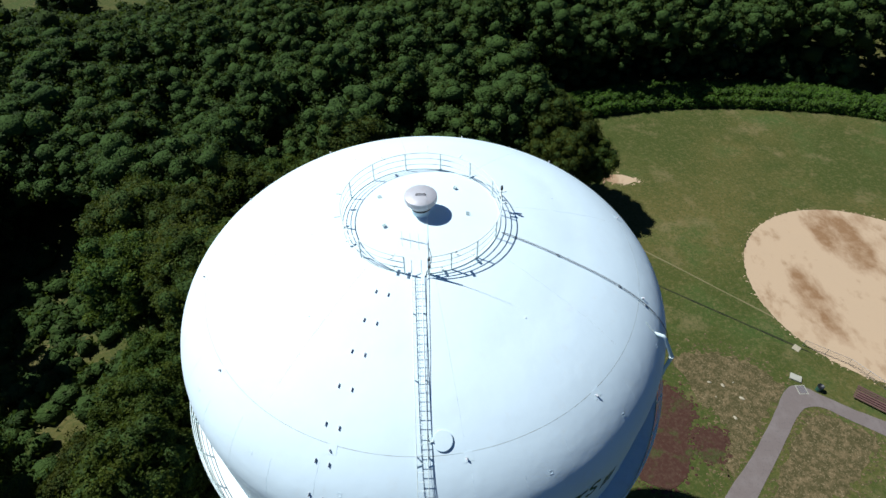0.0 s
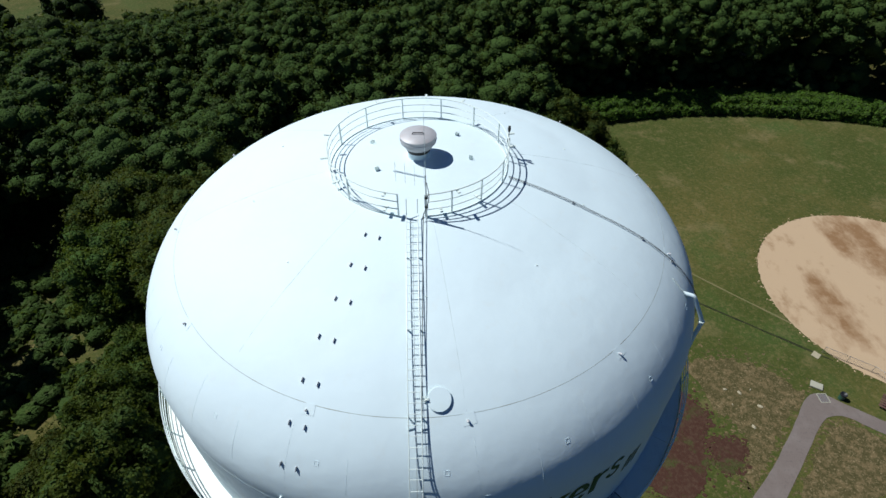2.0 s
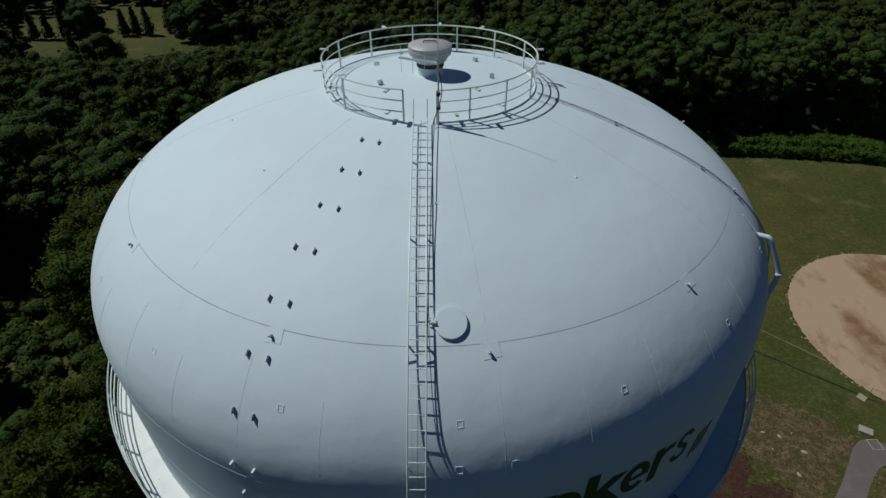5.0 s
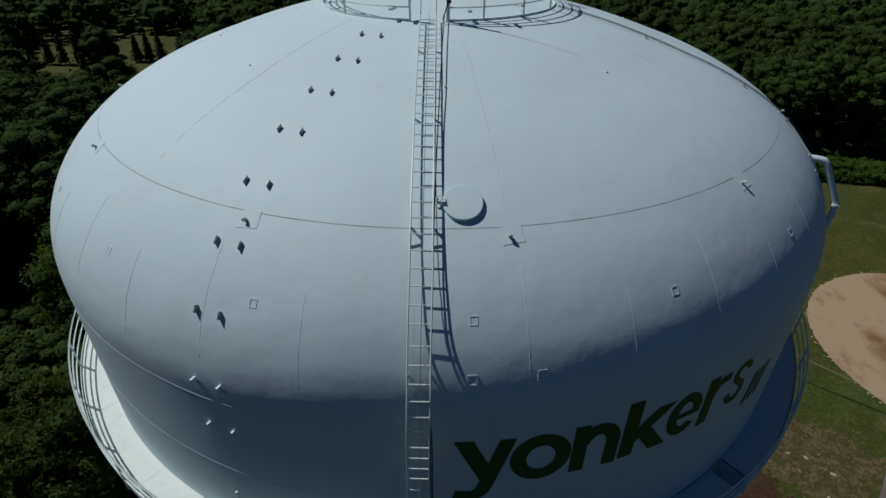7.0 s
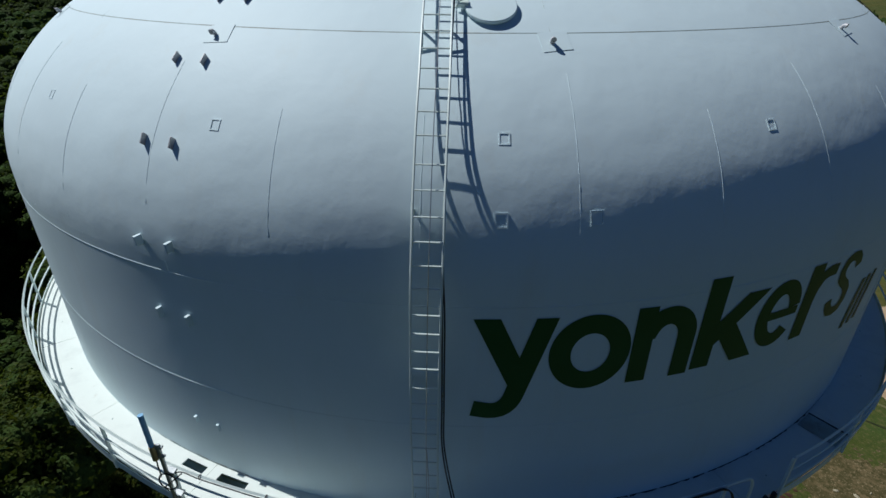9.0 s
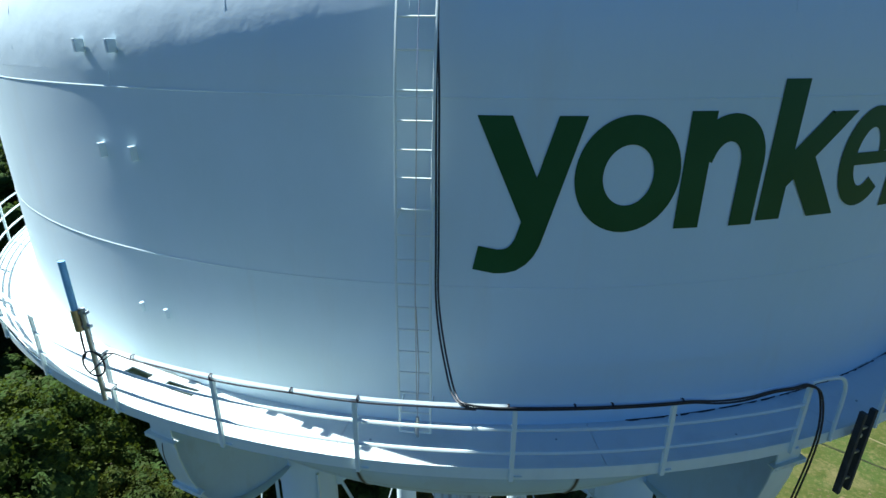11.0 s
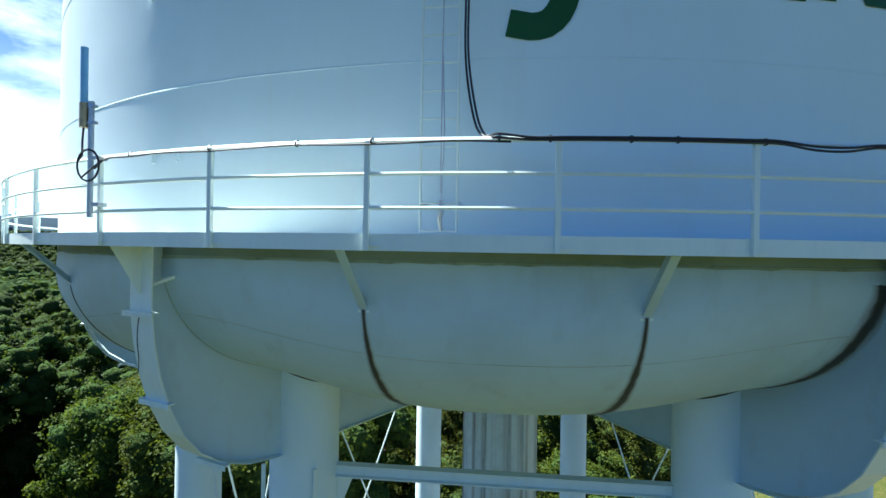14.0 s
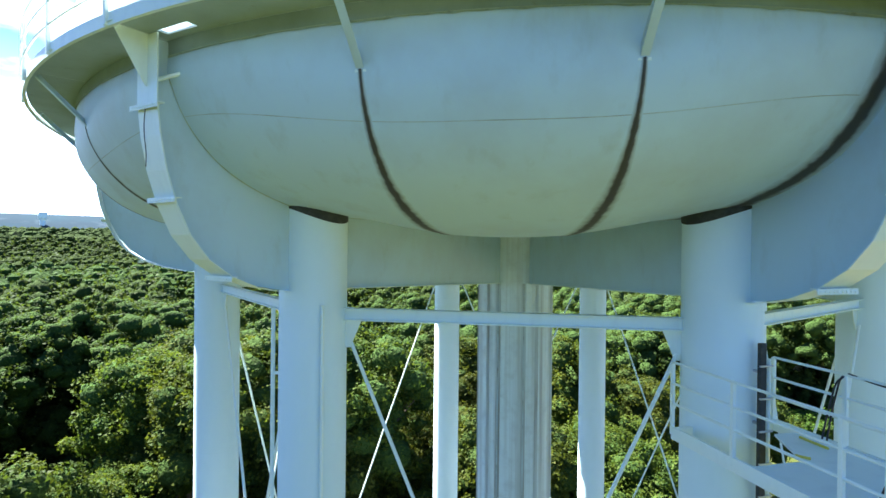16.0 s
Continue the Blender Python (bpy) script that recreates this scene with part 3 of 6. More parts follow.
# weld seams that stand a little proud
for z in (10.50, 8.28):
    part("weld_seam", lathe([(R_SHELL - 0.004, z - 0.022), (R_SHELL + 0.006, z), (R_SHELL - 0.004, z + 0.022)], 240), M_PAINT, shell)
part("weld_seam", lathe([(10.263, roof_z(10.263) - 0.002), (10.275, roof_z(10.275) + 0.005), (10.287, roof_z(10.287) - 0.002)], 320), M_STAIN, roof)
bowl_r = [float(np.interp(z, [q[1] for q in bowl_path[:36]][::-1], [q[0] for q in bowl_path[:36]][::-1])) for z in (4.825, 4.82, 4.815)]
part("weld_seam", lobed(lathe([(bowl_r[0], 4.825), (bowl_r[1] + 0.003, 4.819), (bowl_r[2], 4.815)], 240)), M_STAIN, bowl, "thin stained weld line")


def meridian_seam(az, r0, r1, width=0.03, lift=0.010):
    bm = bmesh.new()
    rows = []
    for i in range(13):
        r = r0 + (r1 - r0) * i / 12
        dz = math.degrees(width / 2 / max(r, 0.5))
        rows.append([bm.verts.new(roof_point(r, az - dz, -0.004)), bm.verts.new(roof_point(r, az, lift)), bm.verts.new(roof_point(r, az + dz, -0.004))])
    for p, q in zip(rows, rows[1:]):
        bm.faces.new((p[0], p[1], q[1], q[0]))
        bm.faces.new((p[1], p[2], q[2], q[1]))
    return finish(dented(bm))


for az in [8.9 + 45 * k for k in range(8)]:
    part("roof_seam", meridian_seam(az, 3.9, 10.3, 0.016, 0.005), M_STAIN, roof)
for k in range(36):
    az = -0.35 + 9.87 * k if k < 18 else -0.35 - 9.87 * (k - 17)
    part("knuckle_seam", meridian_seam(az, 10.85 if k % 2 else 11.3, 12.183, 0.013, 0.004), M_PAINT, roof)
for az, z0, z1 in ((-19.0, 10.67, 10.5), (46, 10.5, 8.3), (-75, 10.5, 8.3)):
    part("wall_seam", box_bm((0.02, 0.008, z0 - z1), (0, 0, (z0 + z1) / 2), m=facing(R_SHELL, az)), M_PAINT, shell)

# lettering on the side wall
LETTERS = [("y", 3.2, 8.84, 8.42, 10.32), ("o", 8.3, 14.1, 8.96, 10.36), ("n", 14.2, 19.1, 9.01, 10.38), ("k", 19.35, 24.75, 9.05, 10.70),
           ("e", 24.6, 28.95, 9.03, 10.46), ("r", 29.25, 32.7, 9.06, 10.50), ("s", 33.1, 36.5, 9.09, 10.56)]


def stroke(points, width):
    """Outline of a thick line with square ends, mitred."""
    left, right = [], []
    n = len(points)
    for i, p in enumerate(points):
        ring = (Vector(points[0]) - Vector(points[-1])).length < 1e-3   # a closed letter
        a, b = Vector(points[max(i - 1, 0)]), Vector(points[min(i + 1, n - 1)])
        if ring and i in (0, n - 1):
            a, b = Vector(points[n - 2]), Vector(points[1])
        d = (b - a).normalized()
        k = Vector((-d.y, d.x))
        if 0 < i < n - 1:
            d1, d2 = (Vector(p) - a).normalized(), (b - Vector(p)).normalized()
            k /= max(0.5, math.cos(d1.angle(d2) / 2))
        left.append(Vector(p) + k * width / 2)
        right.append(Vector(p) - k * width / 2)
    return left, right


def arc(cx, cy, rx, ry, a0, a1, n=22):
    return [(cx + rx * math.cos(radians(a0 + (a1 - a0) * i / n)), cy + ry * math.sin(radians(a0 + (a1 - a0) * i / n))) for i in range(n + 1)]


# each letter: strokes in a unit box one wide and one high (x-height, with k taller and y deeper), and their widths
GLYPH = {
    "o": [(arc(0.5, 0.5, 0.37, 0.365, 0, 360, 44), 0.262)],
    "n": [([(0.15, 0.0), (0.15, 0.99)], 0.30), ([(0.19, 0.60)] + arc(0.52, 0.555, 0.325, 0.30, 160, 0, 16) + [(0.845, 0.0)], 0.30)],
    "e": [(arc(0.5, 0.5, 0.36, 0.35, 360, 38, 34)[0:0] + arc(0.5, 0.5, 0.36, 0.35, 8, 318, 34), 0.28), ([(0.25, 0.49), (0.97, 0.49)], 0.17)],
    "r": [([(0.21, 0.0), (0.21, 0.99)], 0.42), ([(0.25, 0.45), (0.32, 0.66), (0.48, 0.80), (0.72, 0.845), (1.0, 0.84)], 0.30)],
    "s": [([(0.90, 0.70), (0.84, 0.79), (0.70, 0.855), (0.48, 0.87), (0.30, 0.83), (0.215, 0.72), (0.27, 0.61), (0.42, 0.54), (0.62, 0.475), (0.77, 0.38), (0.785, 0.25), (0.68, 0.155), (0.48, 0.13), (0.26, 0.155), (0.12, 0.24), (0.06, 0.33)], 0.26)],
    "k": [([(0.15, 0.0), (0.15, 1.0)], 0.30), ([(0.20, 0.31), (0.86, 0.775)], 0.27), ([(0.40, 0.46), (0.86, 0.0)], 0.31)],
    "y": [([(0.14, 1.0), (0.565, 0.40)], 0.29), ([(0.85, 1.0), (0.53, 0.30), (0.50, 0.237), (0.46, 0.186), (0.41, 0.148), (0.35, 0.122), (0.28, 0.110), (0.20, 0.108), (0.0, 0.133)], 0.255)],
}


def letter_mesh(ch, a0, a1, z0, z1):
    bm = bmesh.new()
    w, h = R_SHELL * radians(a1 - a0), z1 - z0
    for lay, (pts, width) in enumerate(GLYPH[ch]):
        pts = [(x * w, y * h) for x, y in pts]
        fine = [pts[0]]
        for p, q in zip(pts, pts[1:]):
            steps = max(1, int(math.hypot(q[0] - p[0], q[1] - p[1]) / 0.12))
            fine += [(p[0] + (q[0] - p[0]) * k / steps, p[1] + (q[1] - p[1]) * k / steps) for k in range(1, steps + 1)]
        if ch in "oes" or len(pts) > 4:
            wd = width * min(w, h) if ch != "k" else width * w
        else:
            wd = width * min(w, h)
        left, right = stroke(fine, wd)
        if ch in "yk" :
            for i in (0, -1):  # level ends
                mid = fine[i]
                flat_y = ch == "y" and i == -1
                for side in (left, right):
                    s = side[i]
                    if not flat_y:
                        d = Vector(fine[1]) - Vector(fine[0]) if i == 0 else Vector(fine[-1]) - Vector(fine[-2])
                        if abs(d.y) > 0.02 and not (ch == "k" and lay and ((lay == 1 and i == 0) or (lay == 2 and i == 0))):
                            t = (mid[1] - s.y) / d.y
                            side[i] = Vector((s.x + d.x * t, mid[1]))
        rows = []
        for a, b in zip(left, right):
            row = []
            for k in range(5):
                q = a.lerp(b, k / 4)
                az = a0 + math.degrees(q.x / R_SHELL)
                row.append(bm.verts.new(polar(R_SHELL + 0.008 + 0.0015 * lay, az, z0 + q.y)))
            rows.append(row)
        for p, q in zip(rows, rows[1:]):
            for k in range(4):
                bm.faces.new((p[k], p[k + 1], q[k + 1], q[k]))
    finish(bm, True)
    return bm


for ch, a0, a1, z0, z1 in LETTERS:
    part("letter", letter_mesh(ch, a0, a1, z0, z1), M_GREEN, shell, "dark green painted letter " + ch)
for az in (38.8, 40.1, 41.5):   # a further word, seen only edge on
    part("letter_bar", box_bm((0.14, 0.004, 1.05), (0, -0.010, 0), m=facing(R_SHELL, az, 9.12) @ pose(0, 0, 0, 0, 10, 0)), M_GREEN, shell, "dark green painted bar")

# walkway: fifteen-degree plates with slots beside each leg arm
R_IN, R_OUT = 12.188, 12.98


def deck_plate(az0, hole):
    bm = bmesh.new()
    cuts_a = sorted({0.02, 3.0, 6.0, 9.0, 12.0, 14.98} | ({hole[0], hole[1]} if hole else set()))
    cuts_r = [R_IN, 12.32, 12.48, 12.71, R_OUT]
    tops = {}
    for a in cuts_a:
        for r in cuts_r:
            for z in (Z_DECK, Z_DECK - 0.03):
                tops[a, r, z] = bm.verts.new(polar(r, az0 + a, z))
    for a, b in zip(cuts_a, cuts_a[1:]):
        for r, s in zip(cuts_r, cuts_r[1:]):
            if hole and a >= hole[0] - 1e-6 and b <= hole[1] + 1e-6 and abs(r - 12.32) < 1e-6:
                continue
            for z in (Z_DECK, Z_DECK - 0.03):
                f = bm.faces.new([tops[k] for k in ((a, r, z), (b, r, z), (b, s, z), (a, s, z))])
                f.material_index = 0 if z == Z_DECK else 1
    for e in [e for e in bm.edges if len(e.link_faces) == 1 and e.verts[0].co.z > Z_DECK - 0.01 and e.verts[1].co.z > Z_DECK - 0.01]:
        ks = [next(k for k, v in tops.items() if v == w) for w in e.verts]
        bm.faces.new([tops[ks[0]], tops[ks[1]], tops[ks[1][0], ks[1][1], Z_DECK - 0.03], tops[ks[0][0], ks[0][1], Z_DECK - 0.03]])
    return finish(bm, False)


deck = tpart("walkway", lathe([(R_OUT, 6.12), (R_OUT + 0.05, 6.12), (R_OUT + 0.05, 6.29), (R_OUT + 0.035, 6.29), (R_OUT + 0.035, 6.14), (R_OUT, 6.14)], 240), M_STEEL, label="white steel walkway round the tank")
for k in range(24):
    az = AZ_LEG + 15 * k
    hole = None if k in (2, 3) else (1.0, 3.85) if k % 3 == 0 else (12.1, 14.45) if k % 3 == 2 else None
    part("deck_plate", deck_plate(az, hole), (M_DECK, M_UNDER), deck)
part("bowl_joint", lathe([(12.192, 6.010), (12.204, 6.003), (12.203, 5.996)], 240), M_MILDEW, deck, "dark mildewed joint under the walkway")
# overlay that paints the shade on the wall just below the walkway
part("shell_foot", lathe([(R_SHELL + 0.003, Z_DECK - 0.034), (R_SHELL + 0.004, 6.1), (R_SHELL + 0.003, 6.008)], 240), M_FOOT, shell, "mottled strip of wall under the walkway with its shade painted in")


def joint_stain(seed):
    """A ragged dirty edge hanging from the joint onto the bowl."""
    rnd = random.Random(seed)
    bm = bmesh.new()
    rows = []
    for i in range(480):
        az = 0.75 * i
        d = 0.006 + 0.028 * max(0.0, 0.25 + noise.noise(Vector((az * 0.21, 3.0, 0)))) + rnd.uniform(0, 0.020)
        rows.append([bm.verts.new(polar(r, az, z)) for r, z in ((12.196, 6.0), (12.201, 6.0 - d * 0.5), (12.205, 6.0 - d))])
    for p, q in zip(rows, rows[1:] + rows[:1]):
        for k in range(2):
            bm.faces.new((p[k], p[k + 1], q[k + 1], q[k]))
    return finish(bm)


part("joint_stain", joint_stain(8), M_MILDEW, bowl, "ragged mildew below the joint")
for k in range(13):
    az = -64 + 10.3 * k + random.uniform(-1, 1)
    part("deck_bolt", lathe([(0.0, 0.012), (0.014, 0.010), (0.016, 0.0)], 8), M_STAIN, deck, m=Matrix.Translation(polar(12.51 + random.uniform(-.1, .2), az, Z_DECK)))



def wall_foot(a0, a1, profile, jitter, seed):
    """A ragged strip round the foot of the wall."""
    rnd = random.Random(seed)
    bm = bmesh.new()
    rows = []
    n = int((a1 - a0) / 0.35)
    for i in range(n + 1):
        k = rnd.uniform(1 - jitter, 1 + jitter)
        rows.append([bm.verts.new(polar(R_SHELL + dr * (k if dr > 0.005 else 1), a0 + (a1 - a0) * i / n, Z_DECK + dz * (k if dz > 0.02 else 1))) for dr, dz in profile])
    for p, q in zip(rows, rows[1:]):
        for k in range(len(profile) - 1):
            bm.faces.new((p[k], p[k + 1], q[k + 1], q[k]))
    return finish(bm, False)


for a0, a1, sd in ((13.2, 16.8, 1), (17.0, 19.6, 2), (19.9, 23.0, 3), (23.3, 24.6, 6), (25.0, 30.5, 7), (31.0, 39.6, 8)):
    part("open_joint", wall_foot(a0, a1, [(0.002, 0.016), (0.012, 0.006), (0.016, 0.003)], 0.85, sd), M_DARK, deck, "dark rusted gap between walkway and wall")
for a0, a1, sd in ((-27.0, -16.0, 4), (33.0, 44.0, 5)):
    part("foot_stain", wall_foot(a0, a1, [(0.003, 0.030), (0.004, 0.014), (0.006, 0.004)], 0.6, sd), M_STAIN, deck, "brown rust wash at the wall's foot")
# one thin plate in a darker colour than the deck round it
part("lapped_plate", box_bm((0.50, 0.72, 0.012), (0, 0, 0), 0.003, m=facing(12.60, 38.6, Z_DECK + 0.012)), M_STAIN, deck, "darker plate raised on the walkway")
part("lap_shadow_gap", box_bm((0.03, 0.74, 0.020), (0, 0, 0), m=facing(12.60, 39.85, Z_DECK + 0.012)), M_DARK, deck, "dark open joint")
# walkway railing
GAP0, GAP1 = POST_AZ + POST_STEP * 3, 28.55   # the railing is open between these, above the balcony
railing = tpart("walkway_railing", lathe([(R_RAIL - 0.025, Z_RAIL - 0.01), (R_RAIL, Z_RAIL + 0.022), (R_RAIL + 0.025, Z_RAIL - 0.01), (R_RAIL, Z_RAIL - 0.03), (R_RAIL - 0.025, Z_RAIL - 0.01)], 240, GAP1, 360 + GAP0), M_STEEL, label="white tubular steel railing")
for z in (6.88, 6.545):
    part("rail", lathe([(R_RAIL + 0.022 * math.cos(a), z + 0.022 * math.sin(a)) for a in np.linspace(0, 2 * math.pi, 7)], 220, GAP1, 360 + GAP0), M_STEEL, railing)
part("rail_return", tube(smooth_path([polar(R_RAIL, GAP0, Z_RAIL), polar(R_RAIL, GAP0 + 1.3, Z_RAIL), polar(R_RAIL, GAP0 + 2.3, Z_RAIL - 0.05), polar(R_RAIL, GAP0 + 2.75, Z_RAIL - 0.22), polar(R_RAIL, GAP0 + 2.85, Z_RAIL - 0.5), polar(R_RAIL, GAP0 + 2.85, 6.16)], 4), 0.025, 8), M_STEEL, railing, "bent rail end beside the opening")
post_me = mesh_of("post", box_bm((0.055, 0.05, 1.09), (0, 0, 0.545), 0.006), M_STEEL)
clip_me = mesh_of("post_clip", box_bm((0.16, 0.045, 0.012), (0, 0, 0)), M_STEEL)
for k in range(44):
    az = POST_AZ + POST_STEP * k if k != 4 else GAP1
    p = part("post", post_me, None, railing, m=facing(R_RAIL, az, 6.12))
    part("post_clip", clip_me, None, p, m=Matrix.Translation((0.05, 0.02, 0.05)))

# radial arms, legs, struts and rods
WEB = [(12.2, 6.19), (12.45, 6.19), (12.45, 5.30), (12.40, 4.83), (12.31, 4.37), (12.16, 3.92), (11.95, 3.50), (11.65, 3.15), (11.25, 2.88), (10.75, 2.69), (10.2, 2.58), (9.5, 2.53), (5, 2.37), (1.15, 2.20), (1.15, 4.0), (7, 4.0), (9.6, 4.2), (10.75, 4.7), (11.55, 5.2), (11.95, 5.7)]
FLANGE = [(12.465, 6.2), (12.465, 5.30), (12.415, 4.83), (12.325, 4.37), (12.175, 3.91), (11.965, 3.485), (11.665, 3.13), (11.26, 2.86), (10.75, 2.67), (10.2, 2.56), (9.9, 2.53)]


def flange_bm():
    bm = bmesh.new()
    rows = []
    for i, (r, z) in enumerate(FLANGE):
        w = 0.235 if i < 8 else 0.235 - 0.05 * (i - 7)
        rows.append([bm.verts.new((s * w, -(r + o), z)) for s, o in ((-1, 0), (1, 0), (1, 0.022), (-1, 0.022))])
    for p, q in zip(rows, rows[1:]):
        for k in range(4):
            bm.faces.new((p[k], p[(k + 1) % 4], q[(k + 1) % 4], q[k]))
    bm.faces.new(rows[0][::-1])
    bm.faces.new(rows[-1])
    return finish(bm, False)


def stiffener_bm():
    bm = box_bm((0.66, 0.11, 0.016), (0, 0, 0))
    box_bm((0.66, 0.012, 0.075), (0, -0.05, -0.03), bm=bm)
    for k in range(9):
        box_bm((0.022, 0.02, 0.022), (-0.28 + 0.07 * k, -0.058, -0.034), bm=bm)
    return finish(bm, False)


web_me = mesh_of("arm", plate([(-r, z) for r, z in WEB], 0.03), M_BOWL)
flange_me = mesh_of("flange", flange_bm(), M_STEEL)
stiff_me = mesh_of("stiffener", stiffener_bm(), M_STEEL)
gusset_me = mesh_of("gusset", plate([(-12.47, 6.21), (-12.95, 6.21), (-12.51, 5.50), (-12.47, 5.50)], 0.022), M_STEEL)
lower_me = mesh_of("lower_flange", box_bm((0.16, 7.65, 0.018), (0, 0, 0)), M_STEEL)
top_brace_me = mesh_of("gusset_brace", tube([(0.02, -12.44, 5.58), (0.36, -12.10, 5.76)], 0.03, 6), M_STEEL)
leg_me = mesh_of("leg", lathe([(LEG_RAD, 4.1), (LEG_RAD, 2.5), (LEG_RAD, -4), (LEG_RAD, -12), (LEG_RAD, -28.3), (0.9, -28.6), (0.9, -29.1)], 48), M_PAINT)


def leg_collar(side):
    """A dark band that paints the shaded gap between a leg's top and the bowl, following the bowl's slope, deepest a
    little to one side.
    """
    br, bz = [q[0] for q in bowl_path][::-1], [q[1] for q in bowl_path][::-1]
    bm = bmesh.new()
    rows = []
    for i in range(48):
        a = 2 * math.pi * i / 48
        x, y = (LEG_RAD + 0.012) * math.sin(a), -(LEG_RAD + 0.012) * math.cos(a)
        z = float(np.interp(math.hypot(x, y - R_LEG), br, bz))
        z += lobe(AZ_LEG + math.degrees(math.atan2(x, R_LEG - y)), z)
        deep = -0.004 + 0.165 * max(0.0, math.cos(a - radians(side))) ** 1.15
        rows.append([bm.verts.new((x * s, y * s, z + o)) for s, o in ((0.97, 0.02), (1.0, 0.02), (1.0, -0.006 - deep), (0.97, -0.016 - deep))])
    for p, q in zip(rows, rows[1:] + rows[:1]):
        for k in range(3):
            bm.faces.new((p[k], p[k + 1], q[k + 1], q[k]))
    return finish(bm)


# near-black bands in place of the shaded gaps at the leg tops
cap_mes = [mesh_of("leg_collar", leg_collar(side), M_DARK) for side in (74, -70)]
ring_me = mesh_of("leg_weld", lathe([(LEG_RAD, -0.012), (LEG_RAD + 0.004, 0), (LEG_RAD, 0.012)], 48), M_PAINT)
for k, az in enumerate(LEGS):
    turn = Matrix.Rotation(radians(az), 4, "Z")
    arm = part("arm", web_me, None, tower, "curved steel web plate from bowl to leg" if k == 0 else "", TO_TOWER @ turn)
    part("flange", flange_me, None, arm)
    for r, z in ((12.485, 5.25), (12.23, 4.0), (11.31, 2.86)):
        part("stiffener", stiff_me, None, arm, m=Matrix.Translation((0, -r, z)))
    part("gusset", gusset_me, None, arm)
    part("gusset_brace", top_brace_me, None, arm)
    part("lower_flange", lower_me, None, arm, m=Matrix.Translation((0, -4.97, 2.358)) @ Matrix.Rotation(0.0419 * -1, 4, "X"))
    leg = part("leg", leg_me, None, tower, "white tubular steel leg" if k == 0 else "", TO_TOWER @ Matrix.Translation(polar(R_LEG, az)))
    for z in (-2.6, -9.0, -15.4):
        part("leg_weld", ring_me, None, leg, m=Matrix.Translation((0, 0, z)))
    part("leg_collar", cap_mes[k % 2], None, leg, "dark band painting the shaded gap under the bowl", Matrix.Rotation(radians(az), 4, "Z"))
    if k == 0:
        part("conduit", tube([(0.42, -0.52, 2.3), (0.42, -0.52, -28.6)], 0.035, 8), M_STEEL, leg, "thin vertical pipe")
        part("conduit", tube([(-0.66, -0.28, 2.2), (-0.66, -0.28, -28.6)], 0.04, 8), M_STEEL, leg, "thin vertical pipe")
        for z in (1.0, -3.0, -7.0):
            part("conduit_clamp", box_bm((0.3, 0.05, 0.05), (-0.52, -0.28, z)), M_STEEL, leg)

STRUT_Z, LOW_Z = 2.09, -12.2


def strut_bm(length):
    """A rolled I-section lying level."""
    half = [(0.10, 0.11), (0.10, 0.092), (0.011, 0.085), (0.011, -0.085), (0.10, -0.092), (0.10, -0.11)]
    return plate(half + [(-y, z) for y, z in half[::-1]], length)


chord = 2 * R_LEG * math.sin(radians(22.5)) - 2 * LEG_RAD + 0.06
strut_me = mesh_of("strut", strut_bm(chord), M_STEEL)
end_me = mesh_of("strut_gusset", plate([(-0.10, 0.12), (0.16, 0.12), (0.30, -0.12), (0.10, -0.62), (-0.10, -0.62)], 0.025, "y"), M_STEEL)
rod_dx = chord / 2 - 0.12
rod_me = mesh_of("brace_rod", tube([(-rod_dx, 0.05, STRUT_Z - 0.5), (0, 0.05, (STRUT_Z + LOW_Z) / 2), (rod_dx, 0.05, LOW_Z + 0.3)], 0.036, 8), M_STEEL)
rod2_me = mesh_of("brace_rod", tube([(rod_dx, -0.05, STRUT_Z - 0.5), (0, -0.05, (STRUT_Z + LOW_Z) / 2), (-rod_dx, -0.05, LOW_Z + 0.3)], 0.036, 8), M_STEEL)
for k, az in enumerate(LEGS):
    mid = TO_TOWER @ facing(R_LEG * math.cos(radians(22.5)), az + 22.5)
    for z in (STRUT_Z, LOW_Z):
        s = part("strut", strut_me, None, tower, m=mid @ Matrix.Translation((0, 0, z)))
        part("strut_gusset", end_me, None, s, m=Matrix.Translation((-chord / 2 + 0.03, 0.03, 0)))
        part("strut_gusset", end_me, None, s, m=Matrix.Translation((chord / 2 - 0.03, 0.03, 0)) @ Matrix.Rotation(math.pi, 4, "Z"))
    part("brace_rod", rod_me, None, tower, m=mid)
    part("brace_rod", rod2_me, None, tower, m=mid)
    for rm in (rod_me, rod2_me):
        part("brace_rod", rm, None, tower, m=mid @ Matrix.Translation((0, 0, LOW_Z - STRUT_Z - 1.4)))

